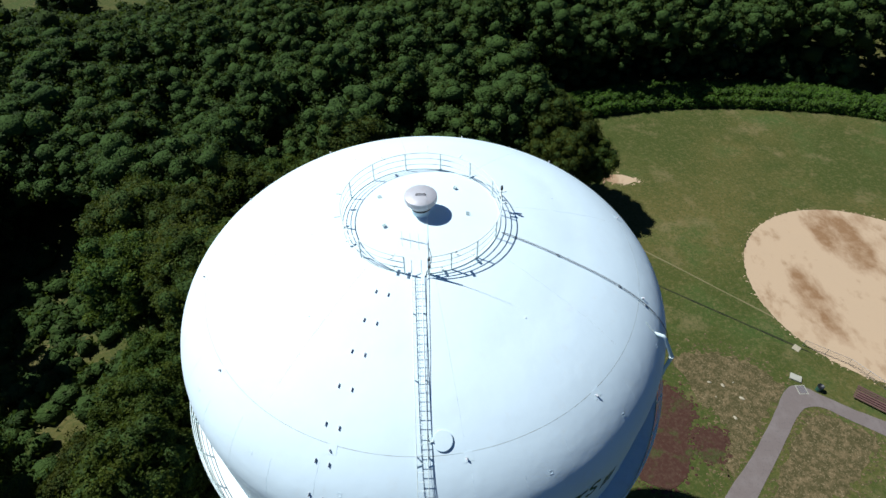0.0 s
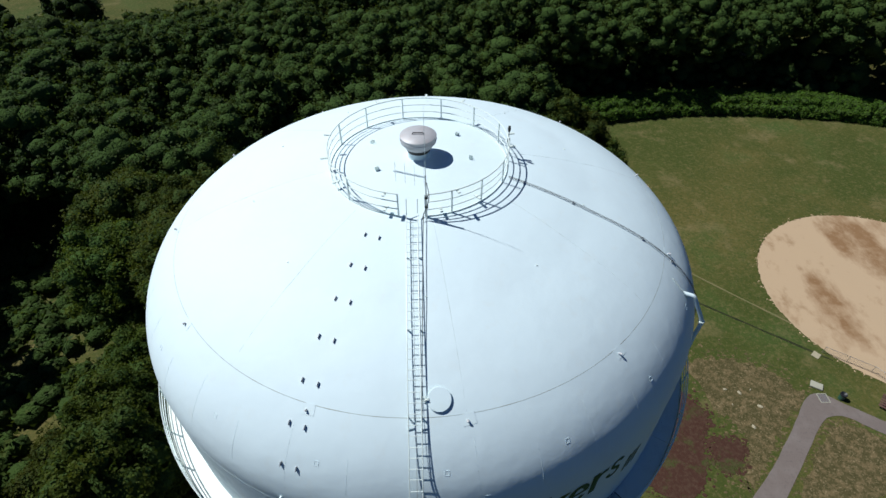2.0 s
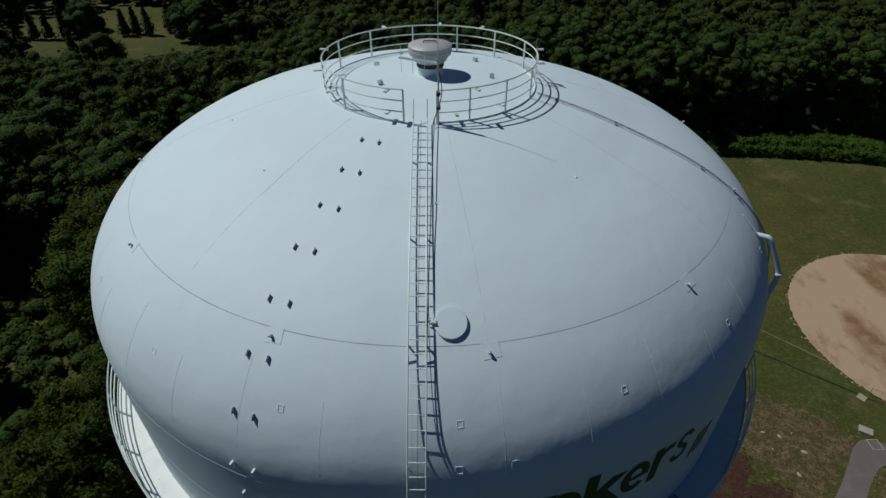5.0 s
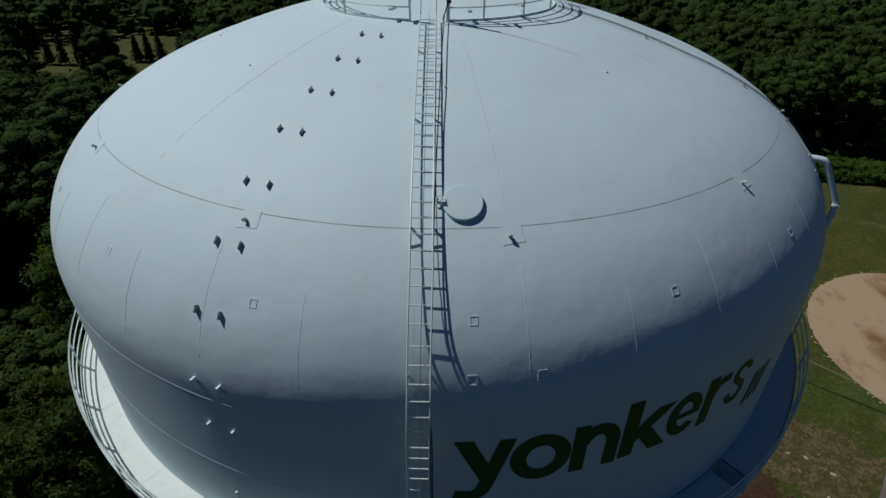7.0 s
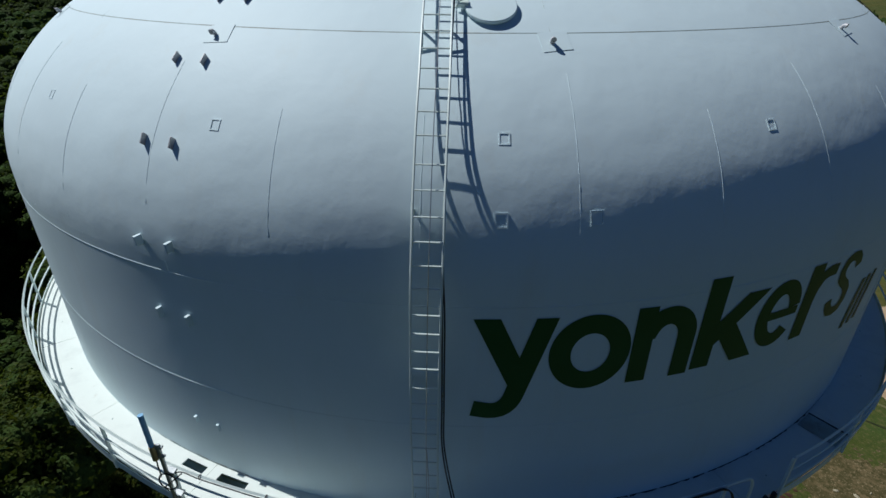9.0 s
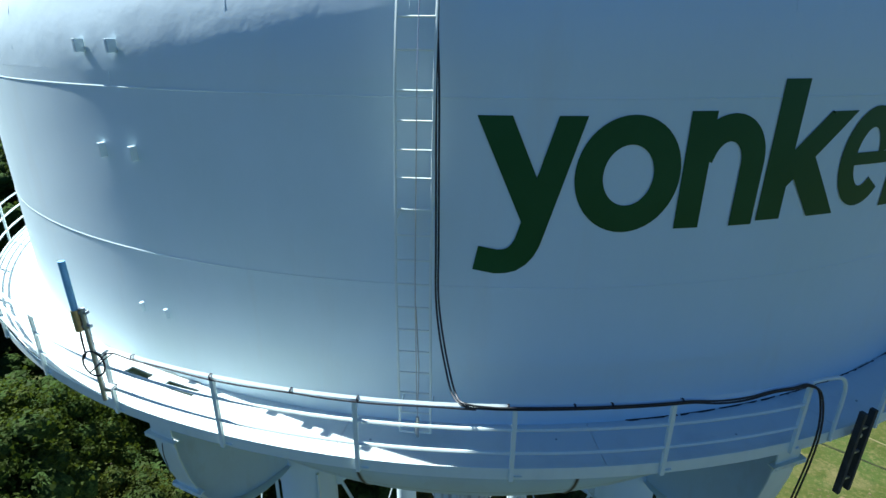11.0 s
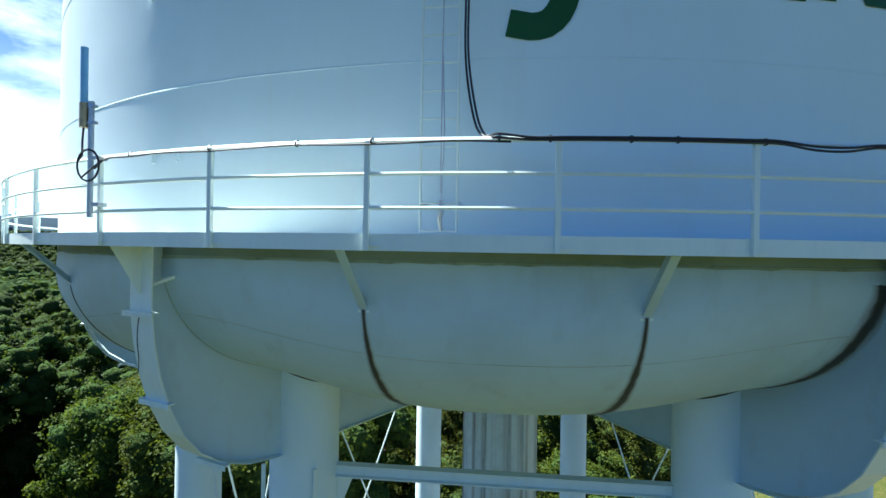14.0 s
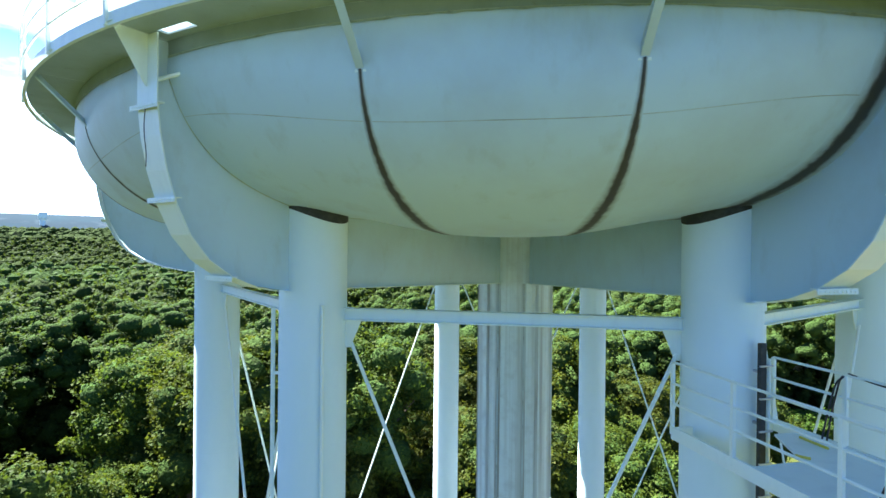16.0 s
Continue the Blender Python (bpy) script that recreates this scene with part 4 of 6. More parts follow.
# seams and braces on the bowl between the legs
def bowl_seam(az, wide, lift=0.007, thick=0.0, top=5.44):
    """A strip laid on the bowl, narrow at the top and widest low down."""
    bm = bmesh.new()
    uv = bm.loops.layers.uv.new("UVMap")
    cols = 11
    rows, coords = [], {}
    run = [q for q in bowl_path if q[0] > 6.4 and q[1] < top]
    for i, (r, z) in enumerate(run):
        g = i / (len(run) - 1)
        w = wide * float(np.interp(g, [0, 0.25, 0.5, 0.7, 1], [0.22 if top < 5.5 else 0.7, 0.48 if top < 5.5 else 0.8, 0.95, 1.15, 1.0]))
        a, b = run[max(i - 1, 0)], run[min(i + 1, len(run) - 1)]
        n = Vector((-(b[1] - a[1]), (b[0] - a[0])))
        n = n.normalized() * (-1 if n.y > 0 else 1)
        row = []
        for k in range(cols):
            u = k / (cols - 1)
            o = lift * (1 - 1.5 * abs(2 * u - 1) ** 3) + thick * max(0.0, 1 - abs(2 * u - 1) * 4)
            at = az + math.degrees((2 * u - 1) * w / r)
            v = bm.verts.new(polar(r + n.x * o, at, z + n.y * o + lobe(at, z)))
            coords[v] = (u, g)
            row.append(v)
        rows.append(row)
    for p, q in zip(rows, rows[1:]):
        for k in range(cols - 1):
            f = bm.faces.new((p[k], p[k + 1], q[k + 1], q[k]))
            for c in f.loops:
                c[uv].uv = coords[c.vert]
    return finish(bm)


lug_me = mesh_of("seam_lug", box_bm((0.15, 0.05, 0.05), (0, -12.165, 5.42), 0.008), M_STEEL)


def bracket_bm():
    bm = box_bm((0.10, 0.014, 1.02), (0, 0, 0))
    box_bm((0.014, 0.08, 1.02), (-0.043, 0.04, 0), bm=bm)
    return finish(bm, False)


bracket_me = mesh_of("deck_bracket", bracket_bm(), M_BOWL)
for k in range(24):
    az = AZ_LEG + 15 * k
    turn = Matrix.Rotation(radians(az), 4, "Z")
    if k % 3:
        part("bowl_seam", bowl_seam(az, 0.19, 0.007, 0.010), M_SEAM, bowl, "dark rust-stained weld seam")
        part("seam_lug", lug_me, None, bowl, m=turn)
        part("deck_bracket", bracket_me, None, tower, m=TO_TOWER @ turn @ Matrix.Translation((0, -12.55, 5.80)) @ Matrix.Rotation(radians(45.5), 4, "X"))
# joint where each arm meets the bowl, rusted at one leg
for k, az in enumerate(LEGS):
    if k == 1:
        part("arm_joint", bowl_seam(az - 1.2, 0.30, 0.008, 0.012, 5.97), M_SEAM, bowl, "rust-stained joint")
    else:
        part("arm_joint", bowl_seam(az + 0.2, 0.022, 0.008), M_MILDEW, bowl)
# rust-streaked seams down the riser
for x, w in ((-0.78, 0.05), (-0.44, 0.08), (0.36, 0.07), (0.76, 0.05), (-1.19, 0.05), (1.20, 0.05)):
    a = math.degrees(math.asin(x / 1.24))
    da = math.degrees(w / 2 / 1.24 / max(0.35, math.cos(radians(a))))
    part("riser_seam", lathe([(1.236, 2.2), (1.250, 2.1), (1.248, -6.0), (1.236, -28.0)], 3, a - da * 0.6, a + da * 0.6), M_STAIN if abs(x) < 0.5 else M_STREAK, riser, "dark rust streak")
    part("riser_stain", lathe([(1.236, 2.2), (1.242, 2.1), (1.241, -6.0), (1.236, -28.0)], 3, a - da * 2, a + da * 2), M_STREAK, riser, "brown rust wash")

# ---- roof things of the tower ----
GATE_L, GATE_R, R_RR = -10.5, 5.0, 3.62
Z_RR = roof_z(R_RR)
roof_rail = tpart("roof_railing", lathe([(R_RR - 0.01, Z_RR), (R_RR - 0.01, Z_RR + 0.05), (R_RR + 0.01, Z_RR + 0.05), (R_RR + 0.01, Z_RR)], 90, GATE_R, 360 + GATE_L), M_STEEL, label="white tubular railing round the roof vent")
for dz, rad in ((0.99, 0.024), (0.66, 0.02), (0.33, 0.02)):
    pts = [polar(R_RR, GATE_R + (360 + GATE_L - GATE_R) * i / 80, Z_RR + dz) for i in range(81)]
    part("rail", tube(pts, rad, 6), M_STEEL, roof_rail)
rpost_me = mesh_of("post", box_bm((0.05, 0.05, 1.0), (0, 0, 0.5), 0.006), M_STEEL)
for az in (GATE_L, -45, -79, -112, -139, -167, 165, 139, 112, 90, 65, 41, 20.5, GATE_R):
    part("post", rpost_me, None, roof_rail, m=facing(R_RR, az, Z_RR - 0.01))
stub_me = mesh_of("rail_clamp", box_bm((0.10, 0.30, 0.05), (0, -0.12, 0), 0.008), M_STEEL)
for az, dz in ((-100, 0.9), (-82, 0.55), (-150, 0.99), (176, 0.99), (150, 0.99), (98, 0.95), (92, 0.6), (24, 0.93), (-18, 0.93), (-18, 0.28), (14, 0.25), (38, 0.3), (-60, 0.3)):
    part("rail_clamp", stub_me, None, roof_rail, m=facing(R_RR + (0.05 if abs(az) > 60 else -0.12), az, Z_RR + dz))

vent = tpart("roof_vent", lathe([(0.44, 16.38), (0.44, 16.88), (0.40, 16.90)], 40), M_PAINT, label="grey metal mushroom vent on a white neck")
part("screen", lathe([(0.455, 16.70), (0.47, 16.72), (0.47, 16.88), (0.455, 16.89)], 40), M_DARK, vent, "dark insect screen")
part("cap", lathe([(0.46, 16.84), (0.56, 16.90), (0.64, 17.06), (0.645, 17.10), (0.715, 17.11), (0.735, 17.38), (0.705, 17.41), (0.30, 17.47), (0.0, 17.49)], 56), M_VENT, vent, "weathered grey metal cap")
part("cap_band", lathe([(0.728, 17.22), (0.738, 17.23), (0.739, 17.25), (0.73, 17.26)], 56), M_VENT, vent)
part("handle", tube([(-0.22, -0.1, 17.47), (-0.2, -0.1, 17.54), (0.2, -0.1, 17.54), (0.22, -0.1, 17.47)], 0.022, 6), M_DARK, vent, "dark lifting handle")


def lug_bm(h=0.07):
    """A notched plate on edge, running down the slope."""
    return plate([(-0.085, -0.01), (0.075, -0.01), (0.085, h * 0.9), (0.075, h), (-0.075, h)], 0.014)


lug_me = mesh_of("climbing_lug", lug_bm(0.085), M_VENT)
for r in (4.70, 5.95, 7.20, 8.48, 9.75, 10.83, 11.70):
    for s in (-0.285, 0.255):
        part("climbing_lug", lug_me, None, tower, m=TO_TOWER @ roof_frame(r, -19.4 + math.degrees(s / r)))
for z, tall, deep in ((10.98, 0.16, 0.12), (9.68, 0.19, 0.10), (7.35, 0.15, 0.06)):
    peg_me = mesh_of("climbing_peg", box_bm((0.055, deep, tall), (0, -deep / 2, 0), 0.008), M_PAINT)
    for az in (-20.85 if z > 8 else -20.4, -18.0):
        part("climbing_peg", peg_me, None, tower, m=TO_TOWER @ facing(R_SHELL - 0.01, az, z))


def nozzle_bm():
    bm = tube([(0, 0, -0.02), (0, 0, 0.055), (0, -0.012, 0.082), (0, -0.045, 0.092)], [0.032, 0.032, 0.034, 0.042], 10)
    return bm


nozzle_me = mesh_of("nozzle", nozzle_bm(), M_VENT)
pad_me = mesh_of("doubler_plate", box_bm((0.42, 0.36, 0.004), (0, 0, -0.001)), M_PAINT)
flange_n_me = mesh_of("nozzle_flange", lathe([(0.0, 0.008), (0.055, 0.008), (0.055, 0.0)], 14), M_PAINT)
for k, az in enumerate((-147, -115, -83, -52.0, -18.6, 8.85, 40.55, 72.6, 103, 135, 167)):
    m = roof_frame(10.43, az)
    p = part("doubler_plate", pad_me, None, roof, m=m @ Matrix.Translation((0.05, 0.03, 0.004)) @ Matrix.Rotation(0.12, 4, "Z"))
    nz = part("nozzle", nozzle_me, None, tower, "small white pipe nozzle" if k == 0 else "", TO_TOWER @ m)
    part("nozzle_flange", flange_n_me, None, nz)
bolt_me = mesh_of("roof_plug", lathe([(0.0, 0.035), (0.028, 0.03), (0.032, 0.0)], 10), M_STEEL)
for k in range(10):
    part("roof_plug", bolt_me, None, roof, m=roof_frame(6.8, 3 + 35 * k))


def frame_bm(s, w, t):
    bm = box_bm((s, w, t), (0, s / 2, 0))
    box_bm((s, w, t), (0, -s / 2, 0), bm=bm)
    box_bm((w, s - w, t), (s / 2 - w / 2, 0, 0), bm=bm)
    box_bm((w, s - w, t), (-s / 2 + w / 2, 0, 0), bm=bm)
    return finish(bm, False)


boss_me = mesh_of("weld_pad", frame_bm(0.15, 0.018, 0.007), M_PAINT)
for az in (-54.5, -34.8, -15.1, 4.85, 24.4, 44.2, 64):
    part("weld_pad", boss_me, None, roof, m=roof_frame(11.50, az, 0.004))
for az in (4.62, 10.62):
    part("weld_pad", boss_me, None, roof, m=roof_frame(12.013, az, 0.003) @ Matrix.Scale(1.2, 4))
cleat_me = mesh_of("roof_cleat", lug_bm(0.14), M_STEEL)
for x, y in ((-1.99, 1.15), (-1.63, -0.92), (1.60, 1.75), (2.11, -0.16)):
    r, az = math.hypot(x, y), math.degrees(math.atan2(x, -y))
    for s in (-0.05, 0.05):
        part("roof_cleat", cleat_me, None, tower, m=TO_TOWER @ roof_frame(r, az + math.degrees(s / r)))

hatch_m = roof_frame(9.85, 4.4)
hatch = part("roof_hatch", lathe([(0.33, -0.06), (0.33, 0.03), (0.375, 0.03), (0.375, 0.065), (0.365, 0.075), (0.0, 0.085)], 40), M_PAINT, tower, "round white roof manway with a flat lid", TO_TOWER @ hatch_m)
part("hinge", box_bm((0.16, 0.10, 0.06), (-0.40, 0.02, 0.08), 0.01), M_STEEL, hatch)
part("latch", tube([(-0.5, -0.02, 0.04), (-0.46, 0.0, 0.13), (-0.36, 0.02, 0.16)], 0.016, 6), M_STEEL, hatch)
part("latch", tube([(-0.5, 0.12, 0.05), (-0.42, 0.1, 0.14)], 0.014, 6), M_STEEL, hatch)

# ladder up the wall and over the roof
LAD_W = 0.40


LADDER = []
z = 6.34
while z < Z_SPRING:
    LADDER.append((Vector((float(np.interp(z, [8.5, 10.7], [-0.01, 0.035])), -(R_SHELL + 0.33), z)), Vector((0, -1, 0))))
    z += 0.05
r = R_SHELL - 0.0005
last = LADDER[-1][0]
while r > 3.60:
    p, n = roof_point(r, 0, float(np.interp(roof_z(r), [10.7, 12.3], [0.33, 0.20]))), roof_normal(r)
    p.x = float(np.interp(p.z, [10.7, 11.6], [0.035, 0.05])) - 0.03 * max(0, 11 - r)
    if (p - last).length >= 0.05:
        LADDER.append((p, Vector((0, -n.x, n.z))))
        last = p.copy()
    r -= 0.0004 if r > 12.0 else 0.004
ladder = tpart("ladder", tube([p + Vector((-LAD_W / 2, 0, 0)) for p, _ in LADDER[::4]] + [LADDER[-1][0] + Vector((-LAD_W / 2, 0.25, 0.45))], 0.017, 6), M_STEEL, label="narrow white steel ladder up the tank")
part("rail", tube([p + Vector((LAD_W / 2, 0, 0)) for p, _ in LADDER[::4]] + [LADDER[-1][0] + Vector((LAD_W / 2, 0.25, 0.45))], 0.017, 6), M_STEEL, ladder)
part("safety_wire", tube([p + d * 0.05 + Vector((0.03, 0, 0)) for p, d in LADDER[8::8]], 0.007, 5), M_GALV, ladder, "thin safety wire")
rung_me = mesh_of("rung", tube([(-LAD_W / 2, 0, 0), (LAD_W / 2, 0, 0)], 0.0125, 6), M_STEEL)
step = 0.305
for i in range(int(len(LADDER) * 0.05 / step)):
    p, d = LADDER[int(i * step / 0.05)]
    part("rung", rung_me, None, ladder, m=Matrix.Translation(p))
stand_me = mesh_of("standoff", box_bm((0.012, 0.24, 0.06), (0, 0.12, 0), 0.002), M_STEEL)
wall_stand_me = mesh_of("standoff", box_bm((0.012, 0.35, 0.06), (0, 0.175, 0), 0.002), M_STEEL)
for i in range(6, len(LADDER), 52):
    p, d = LADDER[i]
    tilt = Matrix.Rotation(-math.atan2(d.z, -d.y), 4, "X")
    for s in (-1, 1):
        part("standoff", stand_me if p.z > 11.5 else wall_stand_me, None, ladder, m=Matrix.Translation(p + Vector((s * LAD_W / 2, 0, 0))) @ tilt)
# longer raking stays at the knuckle
for zz, dy in ((12.0, 0.55), (13.9, 0.5)):
    i = min(range(len(LADDER)), key=lambda k: abs(LADDER[k][0].z - zz))
    p, d = LADDER[i]
    for s in (-1, 1):
        q = p + Vector((s * LAD_W / 2, 0, 0))
        part("stay", tube([q, q - d * 0.2 + Vector((0, -0.32, -0.42)).normalized() * dy], 0.02, 6), M_STEEL, ladder)
part("wire_weight", tube([(0.035, -12.62, 6.66), (0.035, -12.62, 6.54), (0.02, -12.62, 6.46), (0.035, -12.60, 6.34)], [0.02, 0.035, 0.028, 0.02], 8), M_GALV, ladder, "rusty wire tensioner")
part("wire_tail", tube([(0.03, -12.60, 8.2), (0.06, -12.62, 7.4), (0.035, -12.62, 6.66)], 0.007, 5), M_GALV, ladder)

# overflow pipe at the side
AZ_P = 66.5
ov = [polar(r, AZ_P, z) for r, z in ((11.0, 12.88), (11.23, 12.87), (11.55, 12.86), (11.71, 12.80), (11.95, 12.38), (12.20, 11.92), (12.33, 11.63), (12.34, 11.3), (12.32, 10.9), (12.31, 10.5), (12.31, 6.35))]
overflow = tpart("overflow_pipe", tube(smooth_path(ov, 4), 0.085, 12), M_PAINT, label="white overflow pipe bent over the roof edge")
part("pipe_collar", lathe([(0.085, -0.03), (0.12, -0.03), (0.12, 0.03), (0.085, 0.03)], 14), M_STEEL, overflow, m=Matrix.Translation(polar(12.33, AZ_P, 11.63)))
part("pipe_bracket", box_bm((0.05, 0.3, 0.05), (0, 0.1, 0), m=facing(12.33, AZ_P, 9.5)), M_STEEL, overflow)
tpart("vent_pin", tube([roof_point(10.72, 66.5, 0.03), roof_point(11.28, 66.0, 0.05)], 0.02, 6), M_STEEL)

# ---- cables and aerials ----
def laid_cable(name, pts, rad, label, steps=5):
    ob = part(name, tube(smooth_path(pts, steps), rad, 7), M_BLACK)
    return tagged(ob, label, "cable")


roof_run = [roof_point(r, math.degrees(0.24 / r), 0.16) for r in (3.6, 4.5, 6, 7.5, 9, 10, 10.8, 11.5, 11.95, 12.15)]
for k, o in ((0, 0.0), (1, 0.035)):
    wall_run = [polar(R_SHELL + 0.30, 1.14 + o * 4, zz) for zz in (10.6, 9.6, 8.9, 8.3)]
    bend = [polar(12.55, 1.35 + o * 5, 7.85), polar(12.68, 1.75 + o * 5, 7.45), polar(12.94, 2.2 + o * 5, 7.26), polar(13.085, 2.85, 7.215 + o)]
    along = [polar(13.09, a, 7.19 + o - (0.05 if 15.5 < a < 19 else 0.012 * (k % 2))) for a in (4.2, 5.5, 7, 9, 11, 13, 14.4, 16, 17.5, 19, 20.4, 21.4)]
    drop = [polar(13.13 + o, 22.1, 7.05), polar(13.16 + o, 22.6, 6.4), polar(13.12, 22.3 + o * 9, 5.2), polar(12.9, 22.6, 3.4), polar(12.7, 22.6, 1.6), polar(12.5, 22.0, 0.62)]
    laid_cable("aerial_cable", roof_run + wall_run + bend + along + drop, 0.0125, "black coaxial cable down the wall and along the railing")
laid_cable("rail_cable", [polar(13.085, a, 7.178 + 0.01 * math.sin(a * 1.7)) for a in (3.4, 1, -1.5, -4, -6.5, -9, -11.5, -14, -16.5, -18.0)] + [polar(13.12, -18.6, 7.14), polar(13.16, -18.9, 7.05)], 0.011, "thin black cable tied under the top rail")
tie_me = mesh_of("cable_tie", lathe([(0.034, -0.012), (0.038, 0.0), (0.034, 0.012)], 10), M_BLACK)
ties = thing("cable_tie_set", "black plastic ties holding cables to the railing", "cable ties", polar(13.1, 6, 7.2), kind="stuff")
for a in (-16.5, -11, -6.2, -2.6, 2.9, 5.0, 8.3, 10.2, 13.9):
    part("cable_tie", tie_me, None, ties, m=Matrix.Translation(-polar(13.1, 6, 7.2)) @ facing(13.06, a, 7.205) @ Matrix.Rotation(math.pi / 2, 4, "Y"))
for o in (0.0, 0.03):
    pts = [roof_point(r, 71.0 + o * 40 / r * (1 if r < 10 else 0.6), 0.06 + o) for r in (3.75, 4.4, 5.4, 6.4, 7.4, 8.4, 9.25, 10.0, 10.6, 11.1, 11.6, 12.0)] + [polar(12.28, 71, 10.6), polar(12.27, 71, 9.0), polar(12.27, 71, 6.4)]
    laid_cable("roof_cable", pts, 0.010, "black cable clipped across the roof to the edge")
clip2 = mesh_of("cable_clip", box_bm((0.14, 0.05, 0.09), (0, 0, 0.03), 0.006), M_GALV)
for r in (4.38, 6.38, 9.27, 10.6):
    part("cable_clip", clip2, None, tower, m=TO_TOWER @ roof_frame(r, 71.2))

whip_at = polar(3.68, 5.6, roof_z(3.68) - 0.05)
whip = thing("whip_antenna", "tall thin white whip antenna clamped to the roof railing", "antenna", whip_at)
part("mast", tube([(0, 0, 0.06), (0, 0, 1.9)], 0.025, 8), M_GALV, whip, "grey steel mast")
part("whip", tube([(0, 0, 1.9), (0, 0, 3.2), (0, 0, 4.5)], [0.013, 0.007, 0.004], 6), M_STEEL, whip, "thin white whip")
part("boom", tube([(0.02, 0, 1.82), (-1.10, 0.30, 1.90)], 0.034, 8), M_PAINT, whip, "white yagi boom")
for k in range(4):
    c = Vector((-0.05 - 0.33 * k, 0.015 + 0.09 * k, 1.83 + 0.024 * k))
    part("element", tube([c + Vector((0, 0, -0.42)), c + Vector((0, 0, 0.38))], 0.006, 5), M_STEEL, whip)
for zz in (0.55, 0.95):
    part("clamp", box_bm((0.12, 0.12, 0.09), (0, 0.03, zz), 0.01), M_DARK, whip, "dark mast clamp")
part("lead", tube(smooth_path([(0.03, 0, 1.6), (0.10, -0.03, 1.1), (0.04, -0.05, 0.7), (-0.12, -0.1, 0.25), (-0.16, -0.2, 0.12)], 5), 0.014, 6), M_BLACK, whip, "black lead")

beacon = thing("obstruction_light", "small dark obstruction light on the roof railing", "lamp", polar(3.7, 97, roof_z(3.7) - 0.02))
part("stem", tube([(0, 0, 0.0), (0, 0, 1.15)], 0.022, 8), M_GALV, beacon, "grey stem")
part("lamp_body", lathe([(0.0, 1.38), (0.05, 1.36), (0.06, 1.28), (0.06, 1.18), (0.035, 1.12), (0.0, 1.12)], 14), M_DARK, beacon, "dark lamp housing")
part("lamp_box", box_bm((0.10, 0.10, 0.16), (0, -0.06, 0.75), 0.01), M_DARK, beacon)

ant_at = polar(13.20, -18.95, 6.20)
aerial = thing("collinear_antenna", "blue tube antenna with tan base clamped to a railing post", "antenna", ant_at)
part("support_pipe", tube([(0, 0, 0.26), (0, 0, 1.66)], 0.034, 10), M_GALV, aerial, "grey galvanised support pipe")
part("base", tube([(-0.085, -0.02, 1.34), (-0.085, -0.02, 1.64)], 0.05, 12), M_BRASS, aerial, "tan metal antenna base")
part("radome", tube([(-0.085, -0.02, 1.64), (-0.09, -0.02, 2.31)], 0.042, 12), M_RADOME, aerial, "light blue radome tube")
for zz in (1.40, 1.60):
    part("clamp", box_bm((0.20, 0.06, 0.04), (-0.03, 0, zz), 0.006), M_GALV, aerial)
for zz in (0.42, 0.98):
    part("clamp", box_bm((0.16, 0.14, 0.045), (0.04, 0.06, zz), 0.006), M_GALV, aerial)
loop = [(-0.085, -0.02, 1.34), (-0.08, -0.04, 1.18), (-0.06, -0.06, 1.0)] + [(0.03 - 0.15 * math.cos(a), -0.07, 0.88 + 0.19 * math.sin(a)) for a in np.linspace(0.2, 2 * math.pi * 2 - 0.9, 26)] + [(0.16, -0.03, 0.93), (0.24, 0.02, 0.985)]
part("lead", tube(loop, 0.012, 6), M_BLACK, aerial, "coiled black lead")

hang = [polar(12.53, -19.2, 5.22), polar(12.53, -19.35, 5.0), polar(12.50, -19.55, 4.82), polar(12.47, -19.6, 4.62), polar(12.44, -19.85, 4.42)]
laid_cable("loose_wire", hang, 0.007, "thin dark loose wire hanging on the steel flange")

tray = tagged(new("cable_tray"), "pair of dark steel cable tray rails below the walkway", "cable tray")
for az in (26.2, 27.1):
    part("rail", box_bm((0.06, 0.08, 1.35), (0, 0, 0), 0.008, m=facing(13.13, az, 5.90)), M_DARK, tray)
for zz in (5.45, 5.9, 6.3):
    part("crosspiece", box_bm((0.22, 0.03, 0.03), (0, 0, 0), m=facing(13.13, 26.65, zz)), M_GALV, tray)
part("hanger", box_bm((0.05, 0.24, 0.05), (0, 0.06, 0), m=facing(13.08, 26.65, 6.17)), M_GALV, tray)

# ---- balcony on the outer side of one leg ----
BAZ = LEGS[1]
balcony = tagged(new("leg_balcony"), "white steel balcony with railing bolted to a tower leg", "platform")
balcony.matrix_basis = facing(0, BAZ, 0.48)
Y0, Y1, BX = -9.42, -12.75, 0.98
part("floor", box_bm((2 * BX - 0.06, 1.73, 0.03), (0, -11.865, 0)), M_STEEL, balcony, "grey-blue steel floor")
part("floor", plate([(-0.12, -10.998), (0.92, -10.998), (0.92, -10.04), (0.38, -10.04)], 0.03, "z"), M_STEEL, balcony, "grey-blue steel floor beside the open hatch")
part("hatch_beam", box_bm((2 * BX - 0.07, 0.05, 0.12), (0, -11.03, -0.077), 0.005), M_STEEL, balcony)
for x in (-BX, BX):
    part("edge_beam", box_bm((0.05, Y0 - Y1, 0.20), (x, (Y0 + Y1) / 2, -0.07), 0.006), M_STEEL, balcony)
for y in (Y0, Y1):
    part("cross_beam", box_bm((2 * BX - 0.05, 0.05, 0.16), (0, y if y > -12 else y + 0.03, -0.08) if y != Y0 else (0, Y0, -0.08), 0.006), M_STEEL, balcony)
for x in (-0.7, 0.7):
    part("knee_brace", tube([(x, -12.2, -0.15), (x * 0.6, -9.95, -2.2)], 0.05, 8), M_STEEL, balcony)
